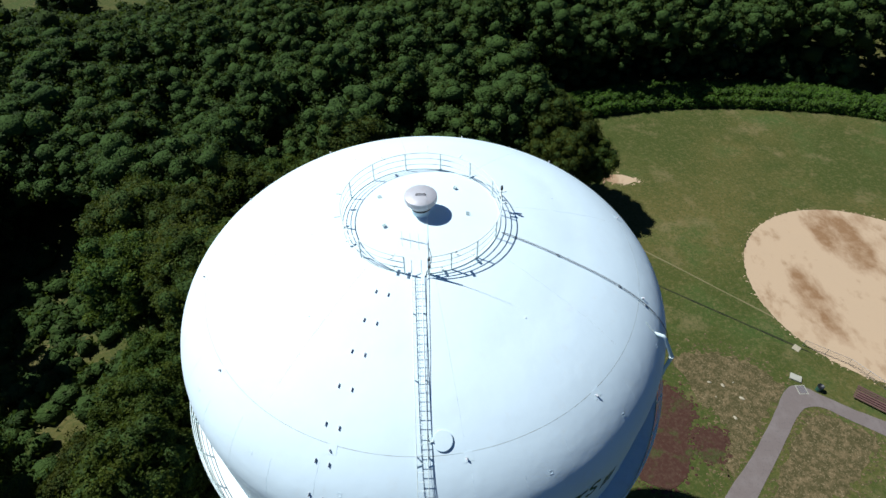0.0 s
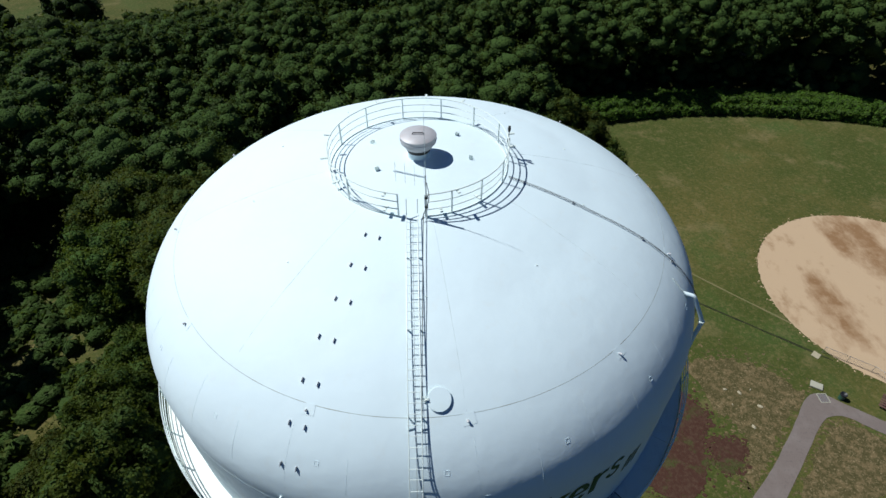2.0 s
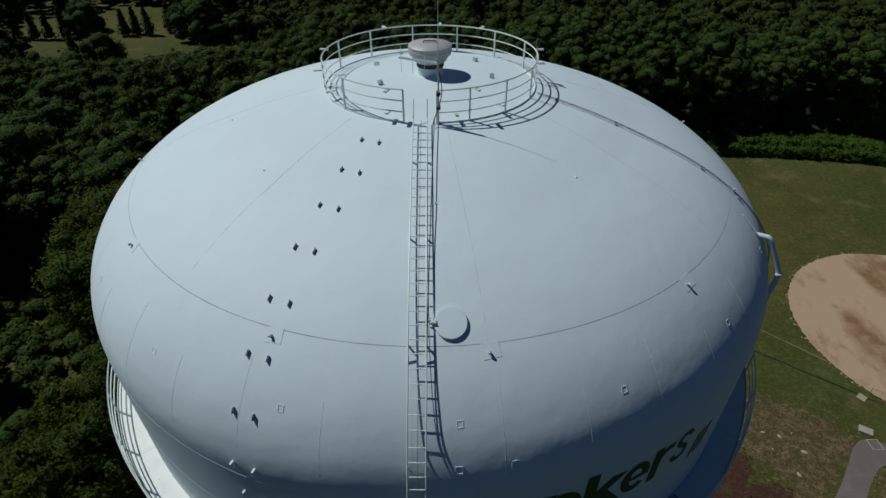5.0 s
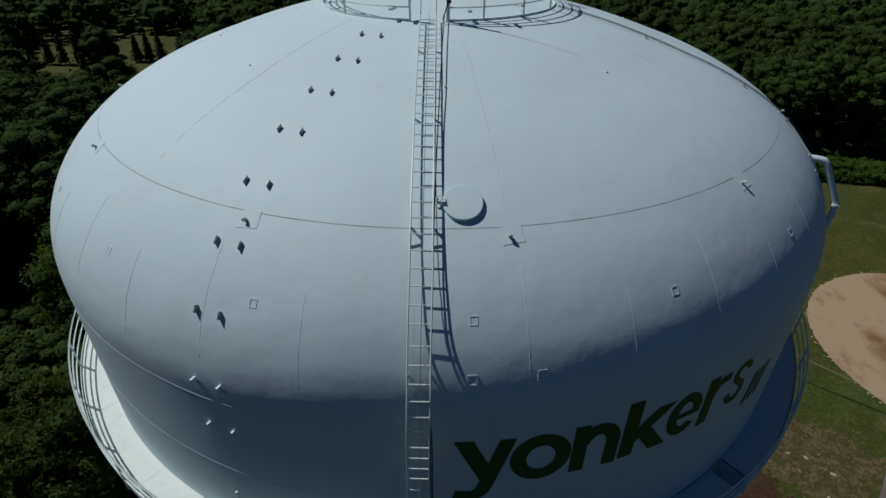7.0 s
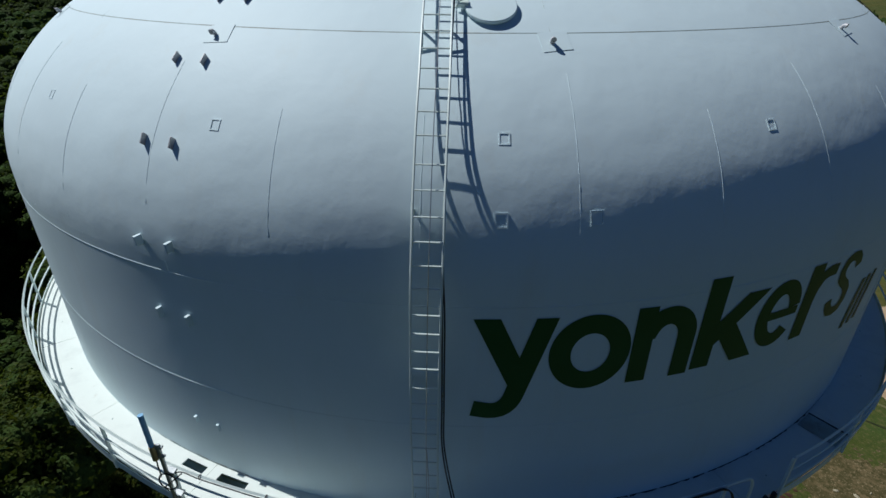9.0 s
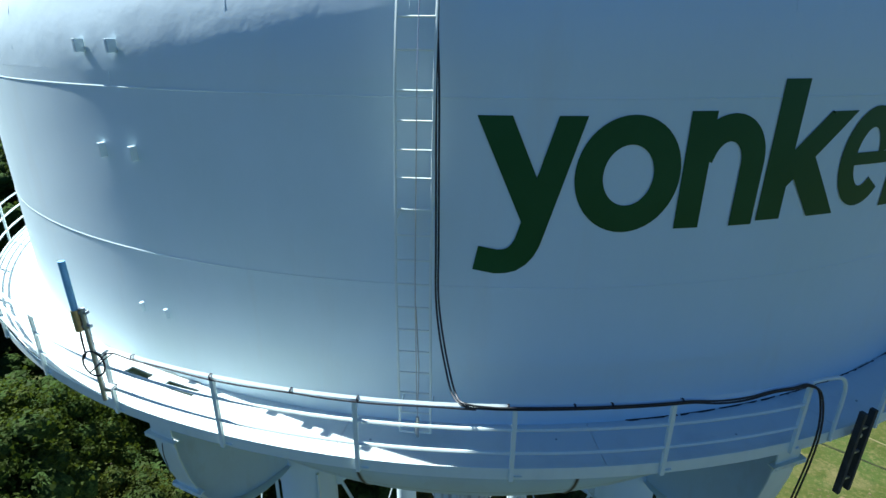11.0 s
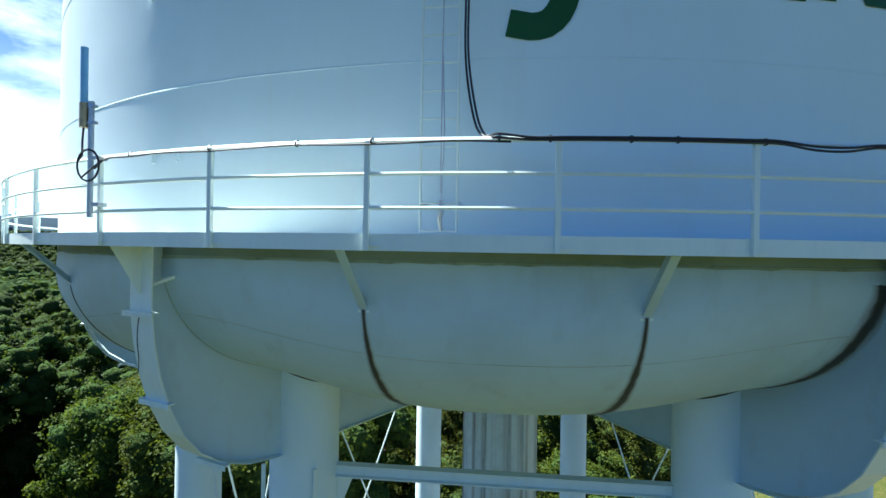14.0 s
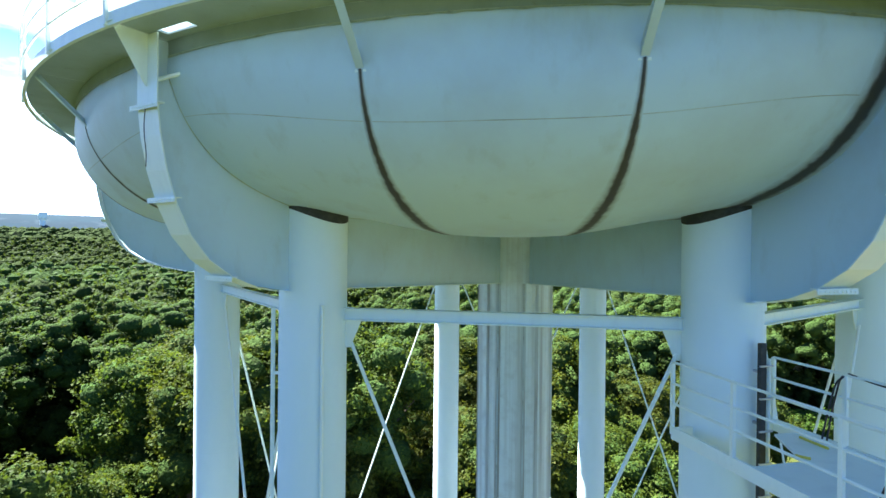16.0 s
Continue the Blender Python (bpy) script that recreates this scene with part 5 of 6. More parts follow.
bpost = mesh_of("post", box_bm((0.055, 0.055, 1.16), (0, 0, 0.50), 0.006), M_STEEL)
for x, y in [(s * BX, yy) for s in (-1, 1) for yy in (Y0, -10.69, -12.25, Y1)] + [(0, Y1)]:
    part("post", bpost, None, balcony, m=Matrix.Translation((x, y, -0.02)))
for dz in (1.06, 0.72, 0.40):
    part("rail", tube([(-BX, Y0, dz), (-BX, Y1, dz), (BX, Y1, dz), (BX, Y0, dz)], 0.022, 6), M_STEEL, balcony)
climb = tagged(new("climbing_rail"), "dark climbing rail with a white pole rising through the balcony hatch", "ladder")
climb.matrix_basis = facing(0, BAZ, 0.48) @ Matrix.Translation((0.08, -10.09, 0))
part("rail", box_bm((0.11, 0.07, 3.7), (0, 0, -0.40), 0.012), M_DARK, climb, "dark grey climbing rail")
part("pole", tube([(0.15, 0.02, -2.2), (0.15, 0.02, 1.2)], 0.028, 8), M_STEEL, climb, "white painted pole")
for zz in (-1.6, -0.7, 0.2, 1.0):
    part("bracket", box_bm((0.05, 0.15, 0.04), (0, 0.075, zz), 0.005), M_GALV, climb)
for k in range(7):
    part("step", box_bm((0.24, 0.03, 0.03), (0.06, -0.03, -1.9 + 0.5 * k), 0.005), M_GALV, climb)
B_M = facing(0, BAZ, 0.48)
laid_cable("balcony_cable", [B_M @ Vector(q) for q in ((0.99, -10.72, 1.07), (0.95, -10.66, 1.02), (0.90, -10.60, 0.92), (0.87, -10.55, 0.66), (0.84, -10.50, 0.34), (0.80, -10.47, 0.04))], 0.014, "black cable drooping down beside the balcony railing")
laid_cable("balcony_cable", [B_M @ Vector(q) for q in ((1.0, -10.70, 1.07), (0.95, -10.63, 1.00), (0.92, -10.59, 0.78), (0.91, -10.54, 0.52), (0.88, -10.52, 0.26), (0.86, -10.50, 0.04))], 0.014, "black cable drooping down beside the balcony railing")
laid_cable("balcony_cable", [B_M @ Vector(q) for q in ((0.99, -10.71, 1.08), (0.98, -10.82, 1.07), (0.98, -11.2, 1.03), (0.98, -11.7, 1.03), (0.98, -12.25, 1.09), (0.95, -12.7, 1.10), (0.4, -12.75, 1.05), (-0.2, -12.75, 1.09))], 0.016, "black cable slung along the balcony railing")
for a, b in (((-0.08, -10.84), (0.02, -10.99)), ((0.62, -10.27), (0.61, -10.74))):
    part("hatch_edge", tube([(*a, 0.03), (*b, 0.03)], 0.022, 6), M_YELLOW, balcony, "yellow painted hatch edge")

# ---- plants ----
def unit_ball(level):
    bm = bmesh.new()
    bmesh.ops.create_icosphere(bm, subdivisions=level, radius=1)
    v = np.array([p.co[:] for p in bm.verts])
    bm.verts.index_update()
    f = np.array([[p.index for p in q.verts] for q in bm.faces])
    bm.free()
    return v, f


BALL0, BALL1 = unit_ball(1), unit_ball(2)


def blobs(centres, radii, ball, rs, rough):
    """Bumpy balls, as vertex and triangle arrays."""
    v0, f0 = ball
    n, m = len(centres), len(v0)
    v = v0[None] * (1 + rough * rs.uniform(-1, 1, (n, m, 1))) * np.asarray(radii).reshape(n, 1, -1) + np.asarray(centres)[:, None]
    f = f0[None] + (np.arange(n) * m)[:, None, None]
    return v.reshape(-1, 3), f.reshape(-1, 3)


def leaves(centres, radii, count, size, rs, up=0.45):
    """Leaf sprays about the boughs: loose outlines, facing all ways but mostly up and out."""
    c, r = np.repeat(np.asarray(centres), count, 0), np.repeat(np.asarray(radii).reshape(len(centres), -1), count, 0)
    n = len(c)
    d = rs.normal(size=(n, 3))
    d[:, 2] += up
    d /= np.linalg.norm(d, axis=1)[:, None]
    # a few long sprays reach out of every bough
    lobes = np.repeat(rs.normal(size=(len(centres), 3, 3)), count, 0)
    lobes /= np.linalg.norm(lobes, axis=2)[:, :, None]
    reach = np.clip((lobes * d[:, None]).sum(2).max(1), 0, 1)[:, None] ** 3
    at = c + d * r * (0.70 + 0.42 * rs.uniform(0, 1, (n, 1)) ** 0.8 + 0.36 * reach * rs.uniform(0.2, 1, (n, 1)))
    nrm = 0.75 * d + np.array([0, 0, 0.35]) + rs.normal(scale=0.55, size=(n, 3))
    nrm /= np.linalg.norm(nrm, axis=1)[:, None]
    a = np.cross(nrm, rs.normal(size=(n, 3)))
    a /= np.linalg.norm(a, axis=1)[:, None]
    b = np.cross(nrm, a)
    s = rs.uniform(0.5, 1.35, (n, 1)) * size
    w = rs.uniform(0.5, 0.95, (n, 1))
    bend = nrm * s * rs.uniform(-0.3, 0.1, (n, 1))
    q = np.stack([at - a * s - b * s * w * 0.6, at + a * s - b * s * w * 0.6 + bend, at + b * s * w * 1.5], 1)
    return q.reshape(-1, 3), (np.arange(n * 3).reshape(n, 3))


def pack(name, sets, mats, smooth=True):
    """One mesh from (vertices, faces, material slot) sets."""
    verts, faces, slots, o = [], [], [], 0
    for v, f, s in sets:
        verts.append(v)
        faces += (f + o).tolist()
        slots += [s] * len(f)
        o += len(v)
    me = bpy.data.meshes.new(name)
    me.from_pydata(np.concatenate(verts).tolist(), [], faces)
    for m in mats:
        me.materials.append(m)
    me.polygons.foreach_set("material_index", slots)
    me.polygons.foreach_set("use_smooth", [smooth and k == 1 for k in slots])
    me.update()
    return me


def crown_blobs(rs, h, rad, n):
    """Centres and radii of a crown's boughs: a lumpy dome of large and small ones."""
    cz, rz = h - rad * 1.05, rad * 1.15
    lump = rs.uniform(0, 6.283, 4)
    out, size = [], []
    for i in range(n):
        u = (i + 0.5) / n
        z = 1 - 1.55 * u
        a = i * 2.39996 + rs.uniform(-0.5, 0.5)
        uneven = 1 + 0.13 * math.sin(2 * a + lump[0]) + 0.10 * math.sin(3 * a + lump[1] + 3 * z) + 0.07 * math.sin(5 * a + lump[2])
        k = math.sqrt(max(0.0, 1 - z * z)) * rs.uniform(0.60, 0.98) * uneven
        b = rad * rs.choice((0.22, 0.30, 0.40)) * rs.uniform(0.85, 1.15) * (34 / max(34, n)) ** 0.45
        out.append((rad * k * math.cos(a), rad * k * math.sin(a), cz + rz * z * rs.uniform(0.62, 0.98)))
        size.append((b, b, b * rs.uniform(0.6, 0.95)))
    return np.array(out), np.array(size)


def tree_kind(seed, h, rad, n_boughs, leaf, count):
    rs = np.random.RandomState(seed)
    c, s = crown_blobs(rs, h, rad, n_boughs)
    core_v, core_f = blobs(np.concatenate([c, [(0, 0, h - rad * 1.15)]]), np.concatenate([s * 0.78, [(rad * 0.62, rad * 0.62, rad * 0.75)]]), BALL0, rs, 0.30)
    lv, lf = leaves(c, s, count, leaf, rs)
    crown = pack("crown", [(core_v, core_f, 1), (lv, lf, 0)], (M_LEAF, M_CORE))
    lean = rs.uniform(-0.5, 0.5, 2)
    bm = tube([(0, 0, -0.3), (lean[0] * 0.3, lean[1] * 0.3, h * 0.3), (lean[0], lean[1], h * 0.6), (lean[0] * 1.2, lean[1] * 1.2, h * 0.85)], [0.34, 0.26, 0.18, 0.06], 9)
    for i in range(0, n_boughs, 5):
        t = 0.4 + 0.4 * (i / n_boughs)
        start = Vector((lean[0] * t, lean[1] * t, h * t * 0.9))
        end = Vector(c[i])
        mid = start.lerp(end, 0.55) + Vector((0, 0, 0.4))
        tube([start, mid, end], [0.12, 0.08, 0.03], 6, bm)
    return crown, mesh_of("trunk", bm, M_BARK)


KINDS = [tree_kind(21 + k, h, rad, nb, 0.118, ct) for k, (h, rad, nb, ct) in enumerate(((21.5, 5.0, 78, 225), (19.0, 4.7, 72, 225), (23.5, 5.6, 88, 225), (16.5, 4.1, 62, 220), (20.0, 5.4, 82, 225)))]


HEDGE_X, HEDGE_Y = [2, 31, 54, 78, 96, 122], [79.5, 82.3, 85.8, 84.3, 79.3, 66]


def in_field(x, y):
    """The open playing field, its margins and the path."""
    if y > 75:
        return x > np.interp(y, [75, 88], [14, 8]) and y < np.interp(x, HEDGE_X, HEDGE_Y) + 9.0
    return x > np.interp(y, [-60, 20, 45, 55, 64, 75], [8, 8, 12, 15, 17, 14])


def in_hollow(x, y):
    """A shaded gap in the canopy west of the tower."""
    a, b, p = Vector((-36, 9)), Vector((-60, 40)), Vector((x, y))
    g = min(1.0, max(0.0, (p - a).dot(b - a) / (b - a).length_squared))
    return (p - a.lerp(b, g)).length < 8.6


FAIRWAY = [(-176, 198), (-156, 212), (-143, 228), (-115, 221), (-76, 183), (-58, 174), (-64, 160), (-87, 151), (-104, 143), (-125, 145), (-146, 155)]


def in_fairway(x, y, pts=FAIRWAY):
    hit = False
    for (x0, y0), (x1, y1) in zip(pts, pts[1:] + pts[:1]):
        if (y0 > y) != (y1 > y) and x < (x1 - x0) * (y - y0) / (y1 - y0) + x0:
            hit = not hit
    return hit


def low_factor(x, y, h):
    """Trees before the open fairway stay below the view of it."""
    d = Vector((x - 0.7, y + 18.6))
    near_r = d.length
    for k in range(1, 19):
        q = Vector((x, y)) + d.normalized() * (6 * k)
        if in_fairway(q.x, q.y):
            top = 21.0 - 50.0 * near_r / (near_r + 6 * k)
            return min(1.0, max(0.15, (top - height(x, y)) / h))
    return 1.0


def scatter(rmin, rmax, gap, head0, head1, rs):
    """Places on a shaken grid, by distance from the tower and heading (0 is +y, positive to the right)."""
    out = []
    n = int(rmax / gap) + 1
    for i in range(-n, n + 1):
        for j in range(-n, n + 1):
            x, y = (i + 0.5 * (j % 2) + rs.uniform(-0.48, 0.48)) * gap, (j + rs.uniform(-0.48, 0.48)) * gap * 0.9
            r, hd = math.hypot(x, y), math.degrees(math.atan2(x, y))
            if rmin <= r < rmax and head0 < hd < head1 and not in_field(x, y) and not in_hollow(x, y) and not in_fairway(x, y):
                out.append((x, y))
    return out


rs = np.random.RandomState(5)
near = [p for p in scatter(20.5, 50, 6.3, -106, 62, rs)] + [(19.5, 57.0), (24.0, 55.5), (17.0, 51.0), (21.0, 49.5), (26.2, 51.8), (15.0, 46.0)]
for i, (x, y) in enumerate(near):
    k = rs.randint(len(KINDS))
    r = math.hypot(x, y)
    if r < 26 and k in (0, 2, 4):
        k = 3
    s = rs.uniform(0.74, 1.2) * (0.78 if y > 40 and x > 5 else 1.0)
    m = Matrix.Translation((x, y, height(x, y))) @ Matrix.Rotation(rs.uniform(0, 6.283), 4, "Z") @ Matrix.Diagonal((s, s, s * rs.uniform(0.9, 1.12), 1))
    e = new("tree")
    e.empty_display_size = 0.5
    e.matrix_basis = m
    tagged(e, "broadleaf tree with a dense dark green crown in the woods", "tree", "woodland trees round the tower")
    part("trunk", KINDS[k][1], None, e)
    part("crown", KINDS[k][0], None, e)


def woods(name, places, boughs, ball, count, leaf, hs, rads, rs, label):
    cs, ss = [], []
    for x, y in places:
        h, rad = rs.uniform(*hs), rs.uniform(*rads)
        low = low_factor(x, y, h)
        h, rad = h * low, rad * max(low, 0.8)
        c, s = crown_blobs(rs, h, rad, boughs)
        cs.append(c + np.array([x, y, height(x, y)]))
        ss.append(s * float(np.interp(boughs, [3, 6, 14, 30], [1.9, 1.7, 1.3, 1.0])))
    c, s = np.concatenate(cs), np.concatenate(ss)
    v, f = blobs(c, s * (0.80 if count else 1.0), ball, rs, 0.30)
    sets = [(v, f, 1)]
    if count:
        sets.append((*leaves(c, s, count, leaf, rs), 0))
    return tagged(new(name, pack(name, sets, (M_WOODS, M_CORE), leaf < 0.5)), label, "woods", kind="stuff")


woods("woods", scatter(50, 128, 7.4, -70, 58, rs), 40, BALL0, 56, 0.19, (15.5, 22.5), (4.4, 6.0), rs, "dense dark green broadleaf woods seen from above")
woods("understory", [p for p in scatter(68, 140, 5.4, 2, 58, rs)], 12, BALL0, 50, 0.22, (5, 9), (3.0, 4.2), rs, "low dense green trees behind the hedge")
woods("understory", scatter(50, 112, 5.6, -68, -38, rs), 8, BALL0, 40, 0.26, (6, 10), (3.0, 4.2), rs, "low dense green trees inside the shaded woods")
woods("distant_woods", scatter(128, 215, 8.8, -64, 54, rs), 14, BALL0, 26, 0.42, (13, 20), (4.8, 6.6), rs, "far dense green woods on level ground")
woods("hillside_woods", scatter(215, 430, 9.4, -62, 50, rs), 5, BALL0, 12, 0.7, (11, 18), (5.0, 7.4), rs, "far dense green woods beyond the fairway")
woods("hillside_woods", scatter(430, 800, 11.5, -60, -26, rs), 5, BALL0, 8, 0.95, (10, 18), (5.5, 8.0), rs, "far wooded hillside below the ridge")
woods("horizon_woods", scatter(800, 1500, 17, -60, -28, rs), 3, BALL0, 0, 1, (10, 14), (7, 10), rs, "far woods merging towards the horizon")

def behind(places):
    return [p for p in places if p[0] < 4 - 0.1 * p[1] and p[1] < 0]


for h0, h1 in ((-180, -106), (100, 180)):
    woods("woods_behind", behind(scatter(34, 150, 8.5, h0, h1, rs)), 6, BALL0, 10, 0.6, (14, 19), (5.0, 6.4), rs, "dense green woods closing the place to the south")

# undergrowth under the nearest woods
u = [(x + rs.uniform(-3, 3), y + rs.uniform(-3, 3)) for x, y in scatter(17, 60, 4.2, -106, 62, rs)] + [(rs.uniform(-68, -24), rs.uniform(-4, 48)) for _ in range(420)]
uc = np.array([(x, y, GROUND_Z + rs.uniform(0.3, 1.2)) for x, y in u])
us = np.array([(rs.uniform(1.2, 2.2),) * 2 + (rs.uniform(0.8, 1.5),) for _ in u])
uv, uf = blobs(uc, us * 0.88, BALL0, rs, 0.2)
tagged(new("undergrowth", pack("undergrowth", [(uv, uf, 1), (*leaves(uc, us, 26, 0.34, rs), 0)], (M_WOODS, M_CORE))), "low dark green undergrowth below the trees", "undergrowth", kind="stuff")

# overgrown hedge along the far side of the field
hedge_line = smooth_path([(x, y, 0) for x, y in zip(HEDGE_X, HEDGE_Y)], 44)
hc, hs_ = [], []
for i, p in enumerate(hedge_line):
    for row, (dy, dz) in enumerate(((0.0, 0.6), (0.4, 1.7), (1.8, 2.6), (3.8, 2.7), (5.6, 2.3))):
        b = rs.uniform(0.75, 1.2)
        hc.append((p.x + rs.uniform(-0.5, 0.5), p.y + dy + rs.uniform(-0.8, 0.8) * (dy > 0.2), GROUND_Z + dz + rs.uniform(-0.35, 0.35) + 0.5 * noise.noise(p * 0.35)))
        hs_.append((b, b, b * 0.85))
hc, hs_ = np.array(hc), np.array(hs_)
hv, hf = blobs(hc, hs_ * 0.74, BALL0, rs, 0.2)
tagged(new("hedge", pack("hedge", [(hv, hf, 1), (*leaves(hc, hs_ * 0.92, 62, 0.15, rs), 0)], (M_HEDGE, M_CORE))), "bright green overgrown hedge along the field edge", "hedge", kind="stuff")


def conifer(at, h, w, seed):
    q = np.random.RandomState(seed)
    c = np.array([(0, 0, h * (0.12 + 0.80 * i / 9)) for i in range(10)]) + q.uniform(-0.15, 0.15, (10, 3))
    s = np.array([((1 - 0.085 * i) * w, (1 - 0.085 * i) * w, h * 0.10) for i in range(10)])
    v, f = blobs(c, s * 0.85, BALL0, q, 0.2)
    e = thing("conifer", "small dark conifer standing on the open fairway", "tree", at, "fairway conifers")
    part("trunk", tube([(0, 0, -0.2), (0, 0, h * 0.5), (0, 0, h * 0.9)], [0.16, 0.12, 0.03], 7), M_BARK, e)
    part("crown", pack("crown", [(v, f, 1), (*leaves(c, s, 40, 0.34, q), 0)], (M_CONIFER, M_CORE)), None, e)


for i, (x, y) in enumerate([(-150, 173), (-143, 172), (-138, 172), (-133, 173), (-114, 177), (-111, 179), (-106, 178), (-103, 188), (-115, 148)]):
    conifer((x, y, height(x, y)), rs.uniform(8.0, 10.5), rs.uniform(1.9, 2.6), 60 + i)
for i, (x, y, w) in enumerate(((-104.0, 145.0, 5.2), (-84, 173, 7.6), (-131, 182, 6.0), (-97, 184, 5.0), (-70, 172, 5.6))):
    q = np.random.RandomState(90 + i)
    c, s = crown_blobs(q, w * 1.6, w, 30)
    s = s * 1.35
    v, f = blobs(c, s * 0.88, BALL0, q, 0.2)
    e = thing("fairway_tree", "round dark purple-green tree on the open fairway", "tree", (x, y, height(x, y)), "fairway trees")
    part("trunk", tube([(0, 0, -0.2), (0, 0, w * 0.9)], [0.3, 0.15], 8), M_BARK, e)
    part("crown", pack("crown", [(v, f, 1), (*leaves(c, s, 46, 0.34, q), 0)], (M_CONIFER, M_CORE)), None, e)

# ---- things by the path and beyond ----
slab = tagged(part("utility_pad", box_bm((1.35, 0.95, 0.22), (0, 0, 0.11), 0.03), M_CONCRETE), "pale concrete utility pad beside the path", "concrete pad")
slab.matrix_basis = Matrix.Translation((46.9, 18.0, GROUND_Z + 0.035)) @ Matrix.Rotation(radians(-32), 4, "Z")
drain = thing("drain_grate", "flat grey drain grate set at the path end", "grate", (46.9, 16.3, GROUND_Z + 0.04))
part("frame", frame_bm(1.2, 0.08, 0.05), M_CONCRETE, drain)
for k in range(6):
    part("bar", box_bm((0.05, 1.05, 0.03), (-0.45 + 0.18 * k, 0, 0.0)), M_GALV, drain)
bin_ = thing("litter_bin", "round dark green litter bin with black bag", "bin", (48.9, 16.2, GROUND_Z + 0.03))
part("body", lathe([(0.0, 0.0), (0.30, 0.0), (0.36, 0.95), (0.38, 0.97), (0.36, 0.99), (0.33, 0.95), (0.30, 0.5), (0.0, 0.5)], 20), M_BIN, bin_)
part("bag", lathe([(0.385, 0.80), (0.40, 0.92), (0.37, 1.0), (0.33, 0.96), (0.1, 0.8), (0.0, 0.78)], 16), M_BLACK, bin_, "black bin bag")


def bench(at, turn, length):
    b = thing("bleacher", "low bleacher with long dark brown planks", "bleacher", at)
    b.rotation_euler = (0, 0, radians(turn))
    for k in range(6):
        part("plank", box_bm((length, 0.25, 0.045), (0, 0.275 * k, 0.45 + 0.11 * k), 0.006), M_PLANK, b)
    for x in (-length / 2 + 0.4, 0, length / 2 - 0.4):
        part("frame", tube([(x, -0.05, 0.0), (x, -0.05, 0.40), (x, 1.50, 0.94), (x, 1.50, 0.0)], 0.03, 6), M_DARK, b)
    return b


bench((54.4, 13.6, GROUND_Z), -40, 4.6)
bench((59.0, 10.6, GROUND_Z), -34, 4.6)


def mesh_fence(points):
    f = tagged(new("chain_link_fence"), "low chain-link fence on steel posts along the infield", "fence")
    post = mesh_of("post", tube([(0, 0, 0), (0, 0, 1.25)], 0.03, 6), M_GALV)
    for (x0, y0), (x1, y1) in zip(points, points[1:]):
        a, b = Vector((x0, y0, GROUND_Z)), Vector((x1, y1, GROUND_Z))
        n = max(1, round((b - a).length / 2.4))
        for k in range(n):
            part("post", post, None, f, m=Matrix.Translation(a.lerp(b, k / n)))
        part("top_rail", tube([a + Vector((0, 0, 1.2)), b + Vector((0, 0, 1.2))], 0.022, 6), M_GALV, f)
        bm = bmesh.new()
        steps = int((b - a).length / 0.25)
        for k in range(-5, steps + 1):
            for s in (1, -1):
                t0, t1 = k / steps, (k + 5) / steps
                p, q = (t0, t1) if s > 0 else (t1, t0)
                za, zb = 0.03, 1.18
                c0, c1 = min(max(p, 0), 1), min(max(q, 0), 1)
                w0, w1 = za + (zb - za) * abs(c0 - p) / abs(q - p), zb - (zb - za) * abs(c1 - q) / abs(q - p)
                if abs(c0 - c1) > 1e-3:
                    tube([a.lerp(b, c0) + Vector((0, 0, w0)), a.lerp(b, c1) + Vector((0, 0, w1))], 0.006, 3, bm, caps=False)
        part("mesh", bm, M_GALV, f, "wire mesh")


mesh_fence([(50.3, 23.0), (54.8, 19.9), (57.5, 16.1), (64.0, 11.6)])
cover = tagged(part("home_pad", box_bm((1.0, 0.9, 0.05), (0, 0, 0.03), 0.01), M_STONE), "worn tan stone slab at the fence end", "concrete pad")
cover.matrix_basis = Matrix.Translation((49.3, 22.6, GROUND_Z + 0.03)) @ Matrix.Rotation(radians(40), 4, "Z")


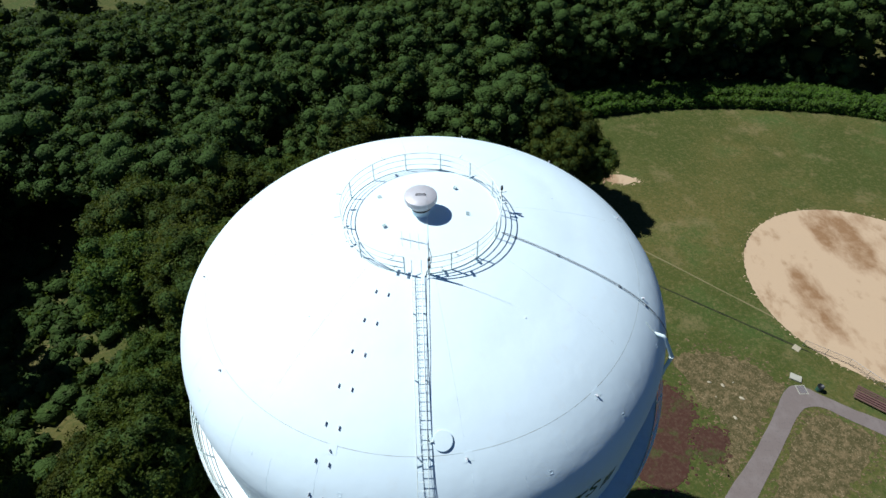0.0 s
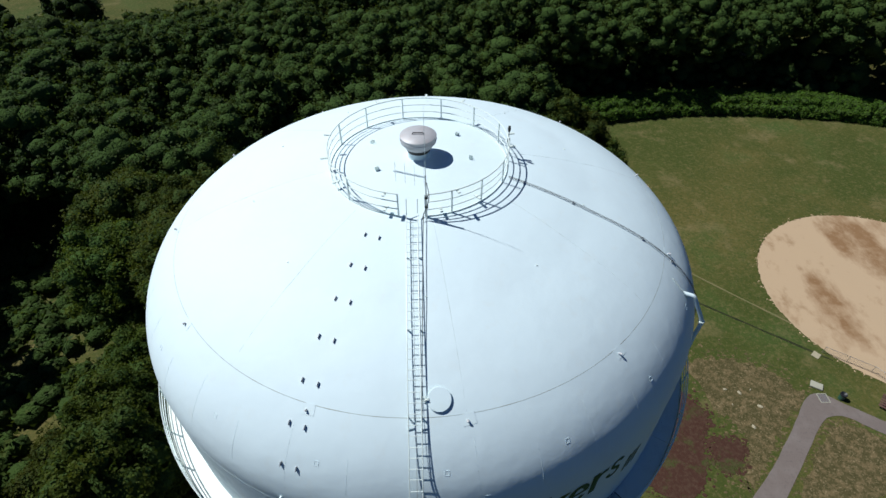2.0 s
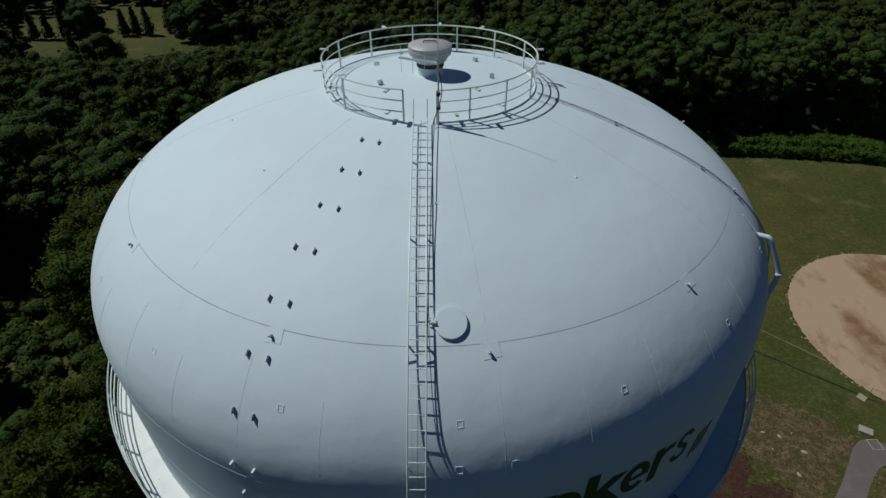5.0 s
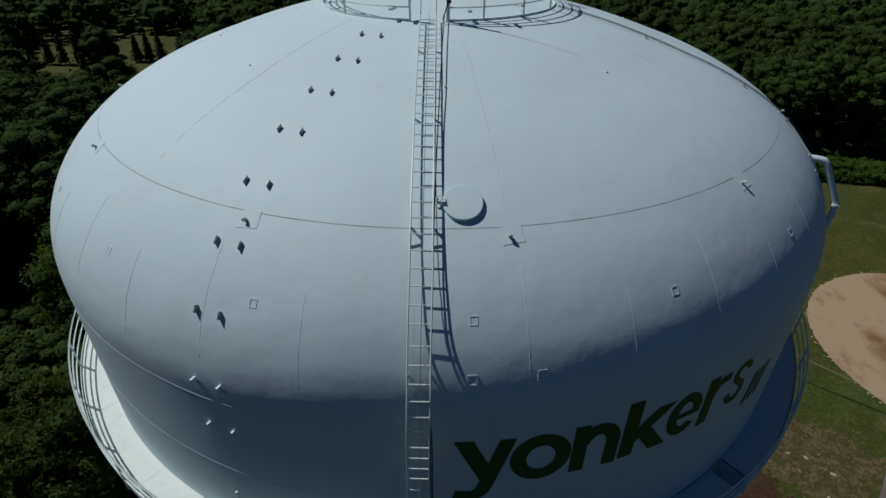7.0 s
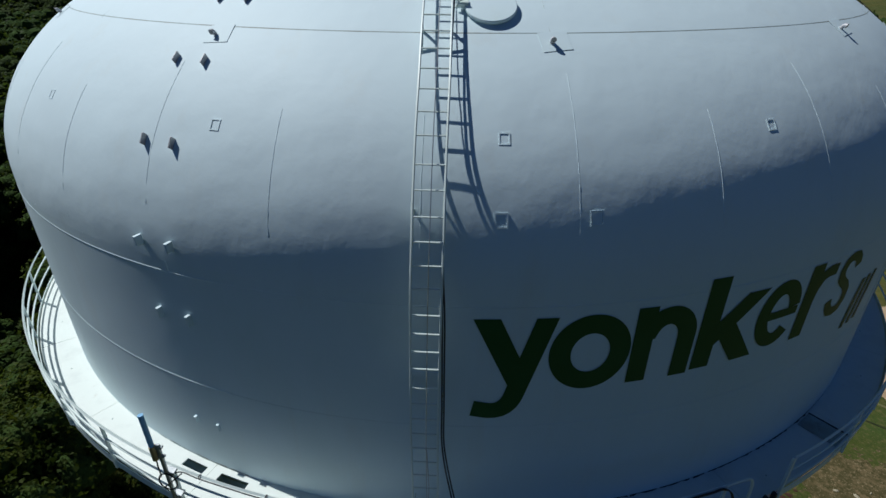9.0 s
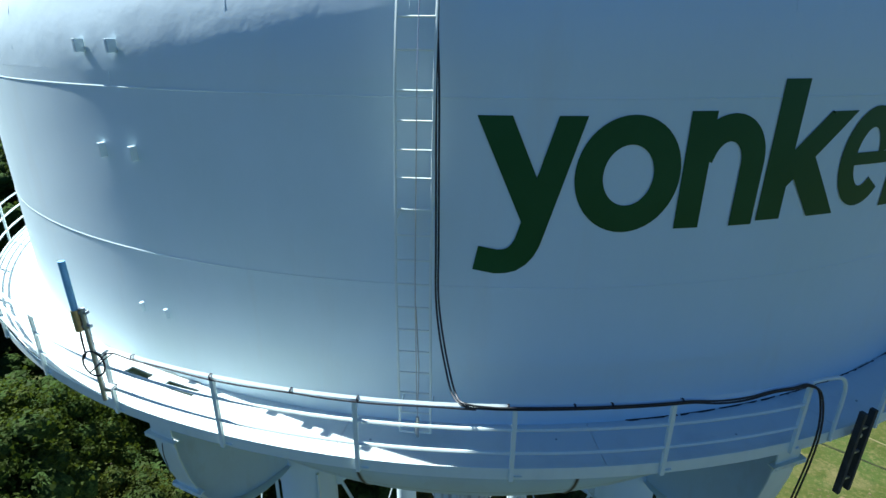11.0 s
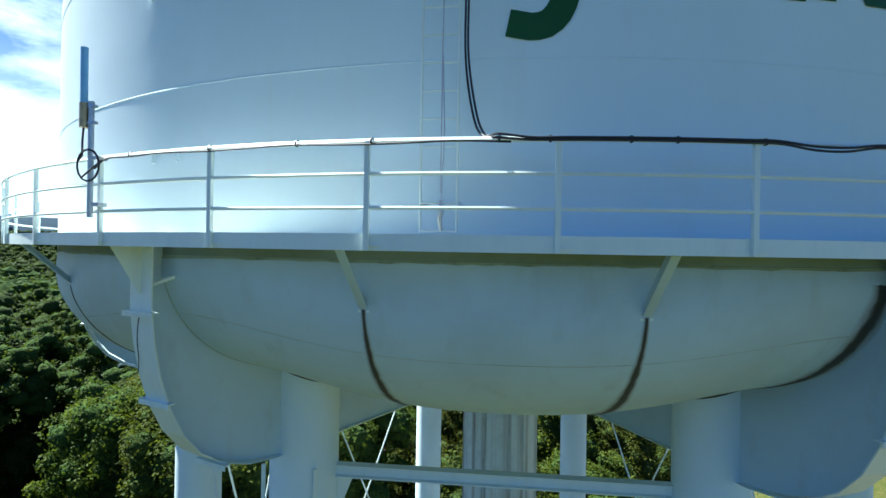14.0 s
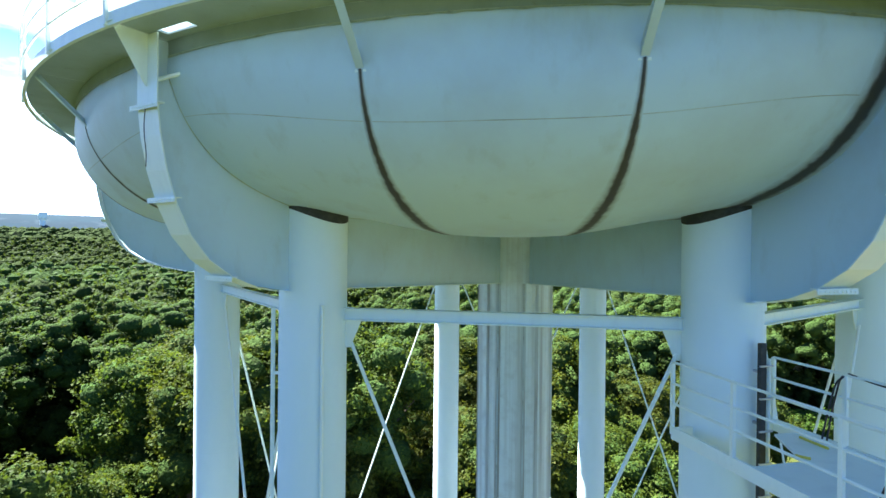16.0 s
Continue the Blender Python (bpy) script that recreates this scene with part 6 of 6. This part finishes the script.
def stone(seed, at, size):
    q = np.random.RandomState(seed)
    v, f = blobs(np.zeros((1, 3)), np.array([[size * 0.7, size * 0.42, 0.10]]), BALL1, q, 0.18)
    ob = tagged(new("flat_stone", pack("flat_stone", [(v, f, 0)], (M_STONE,))), "tan flat stone lying in dry grass", "stone", "stones in the grass")
    ob.matrix_basis = Matrix.Translation((*at, GROUND_Z + 0.02)) @ Matrix.Rotation(q.uniform(0, 6), 4, "Z")


for i, (x, y, s) in enumerate(((35.5, 17.7, 0.36), (37.1, 17.2, 0.42), (38.8, 15.3, 0.46), (36.9, 12.7, 0.42), (38.6, 17.6, 0.2), (35.6, 15.6, 0.18))):
    stone(140 + i, (x, y), s)


def house(at, turn, w, d, hgt):
    h = thing("house", "pale suburban house with a dark pitched roof among trees", "house", at, "houses in the woods")
    h.rotation_euler = (0, 0, radians(turn))
    part("wall", box_bm((w, d, hgt), (0, 0, hgt / 2)), M_HOUSE, h)
    bm = bmesh.new()
    e = 0.5
    v = [bm.verts.new(q) for q in ((-w / 2 - e, -d / 2 - e, hgt), (w / 2 + e, -d / 2 - e, hgt), (w / 2 + e, d / 2 + e, hgt), (-w / 2 - e, d / 2 + e, hgt), (-w / 2 - e, 0, hgt + 2.6), (w / 2 + e, 0, hgt + 2.6))]
    for idx in ((0, 1, 5, 4), (2, 3, 4, 5), (0, 4, 3), (1, 2, 5), (0, 3, 2, 1)):
        bm.faces.new([v[i] for i in idx])
    part("roof", finish(bm, False), M_ROOF, h)
    for k in range(4):
        for zz in (1.5, 4.2):
            win = part("window", box_bm((1.0, 0.1, 1.3), (-w / 2 + w * (k + 0.5) / 4, -d / 2 - 0.02, zz)), M_HOUSE, h)
            part("pane", box_bm((0.8, 0.04, 1.1), (-w / 2 + w * (k + 0.5) / 4, -d / 2 - 0.08, zz)), M_GLASS, win)
    return h


for x, y, t in ((57, 122, -20), (75, 111, -35), (81, 123, -30)):
    house((x, y, height(x, y) + 1.0), t, 11, 8, 7.5)

far_tower = thing("distant_water_tower", "small white water tower far off on the ridge", "water tower", (-1823, 1584, 62))
part("tank", lathe([(0.0, 47), (12, 46), (14, 43), (14, 24), (11, 20), (6, 18)], 24), M_PAINT, far_tower)
part("stem", lathe([(9, 20), (8, 8), (9, 0), (9.5, -8)], 20), M_PAINT, far_tower)
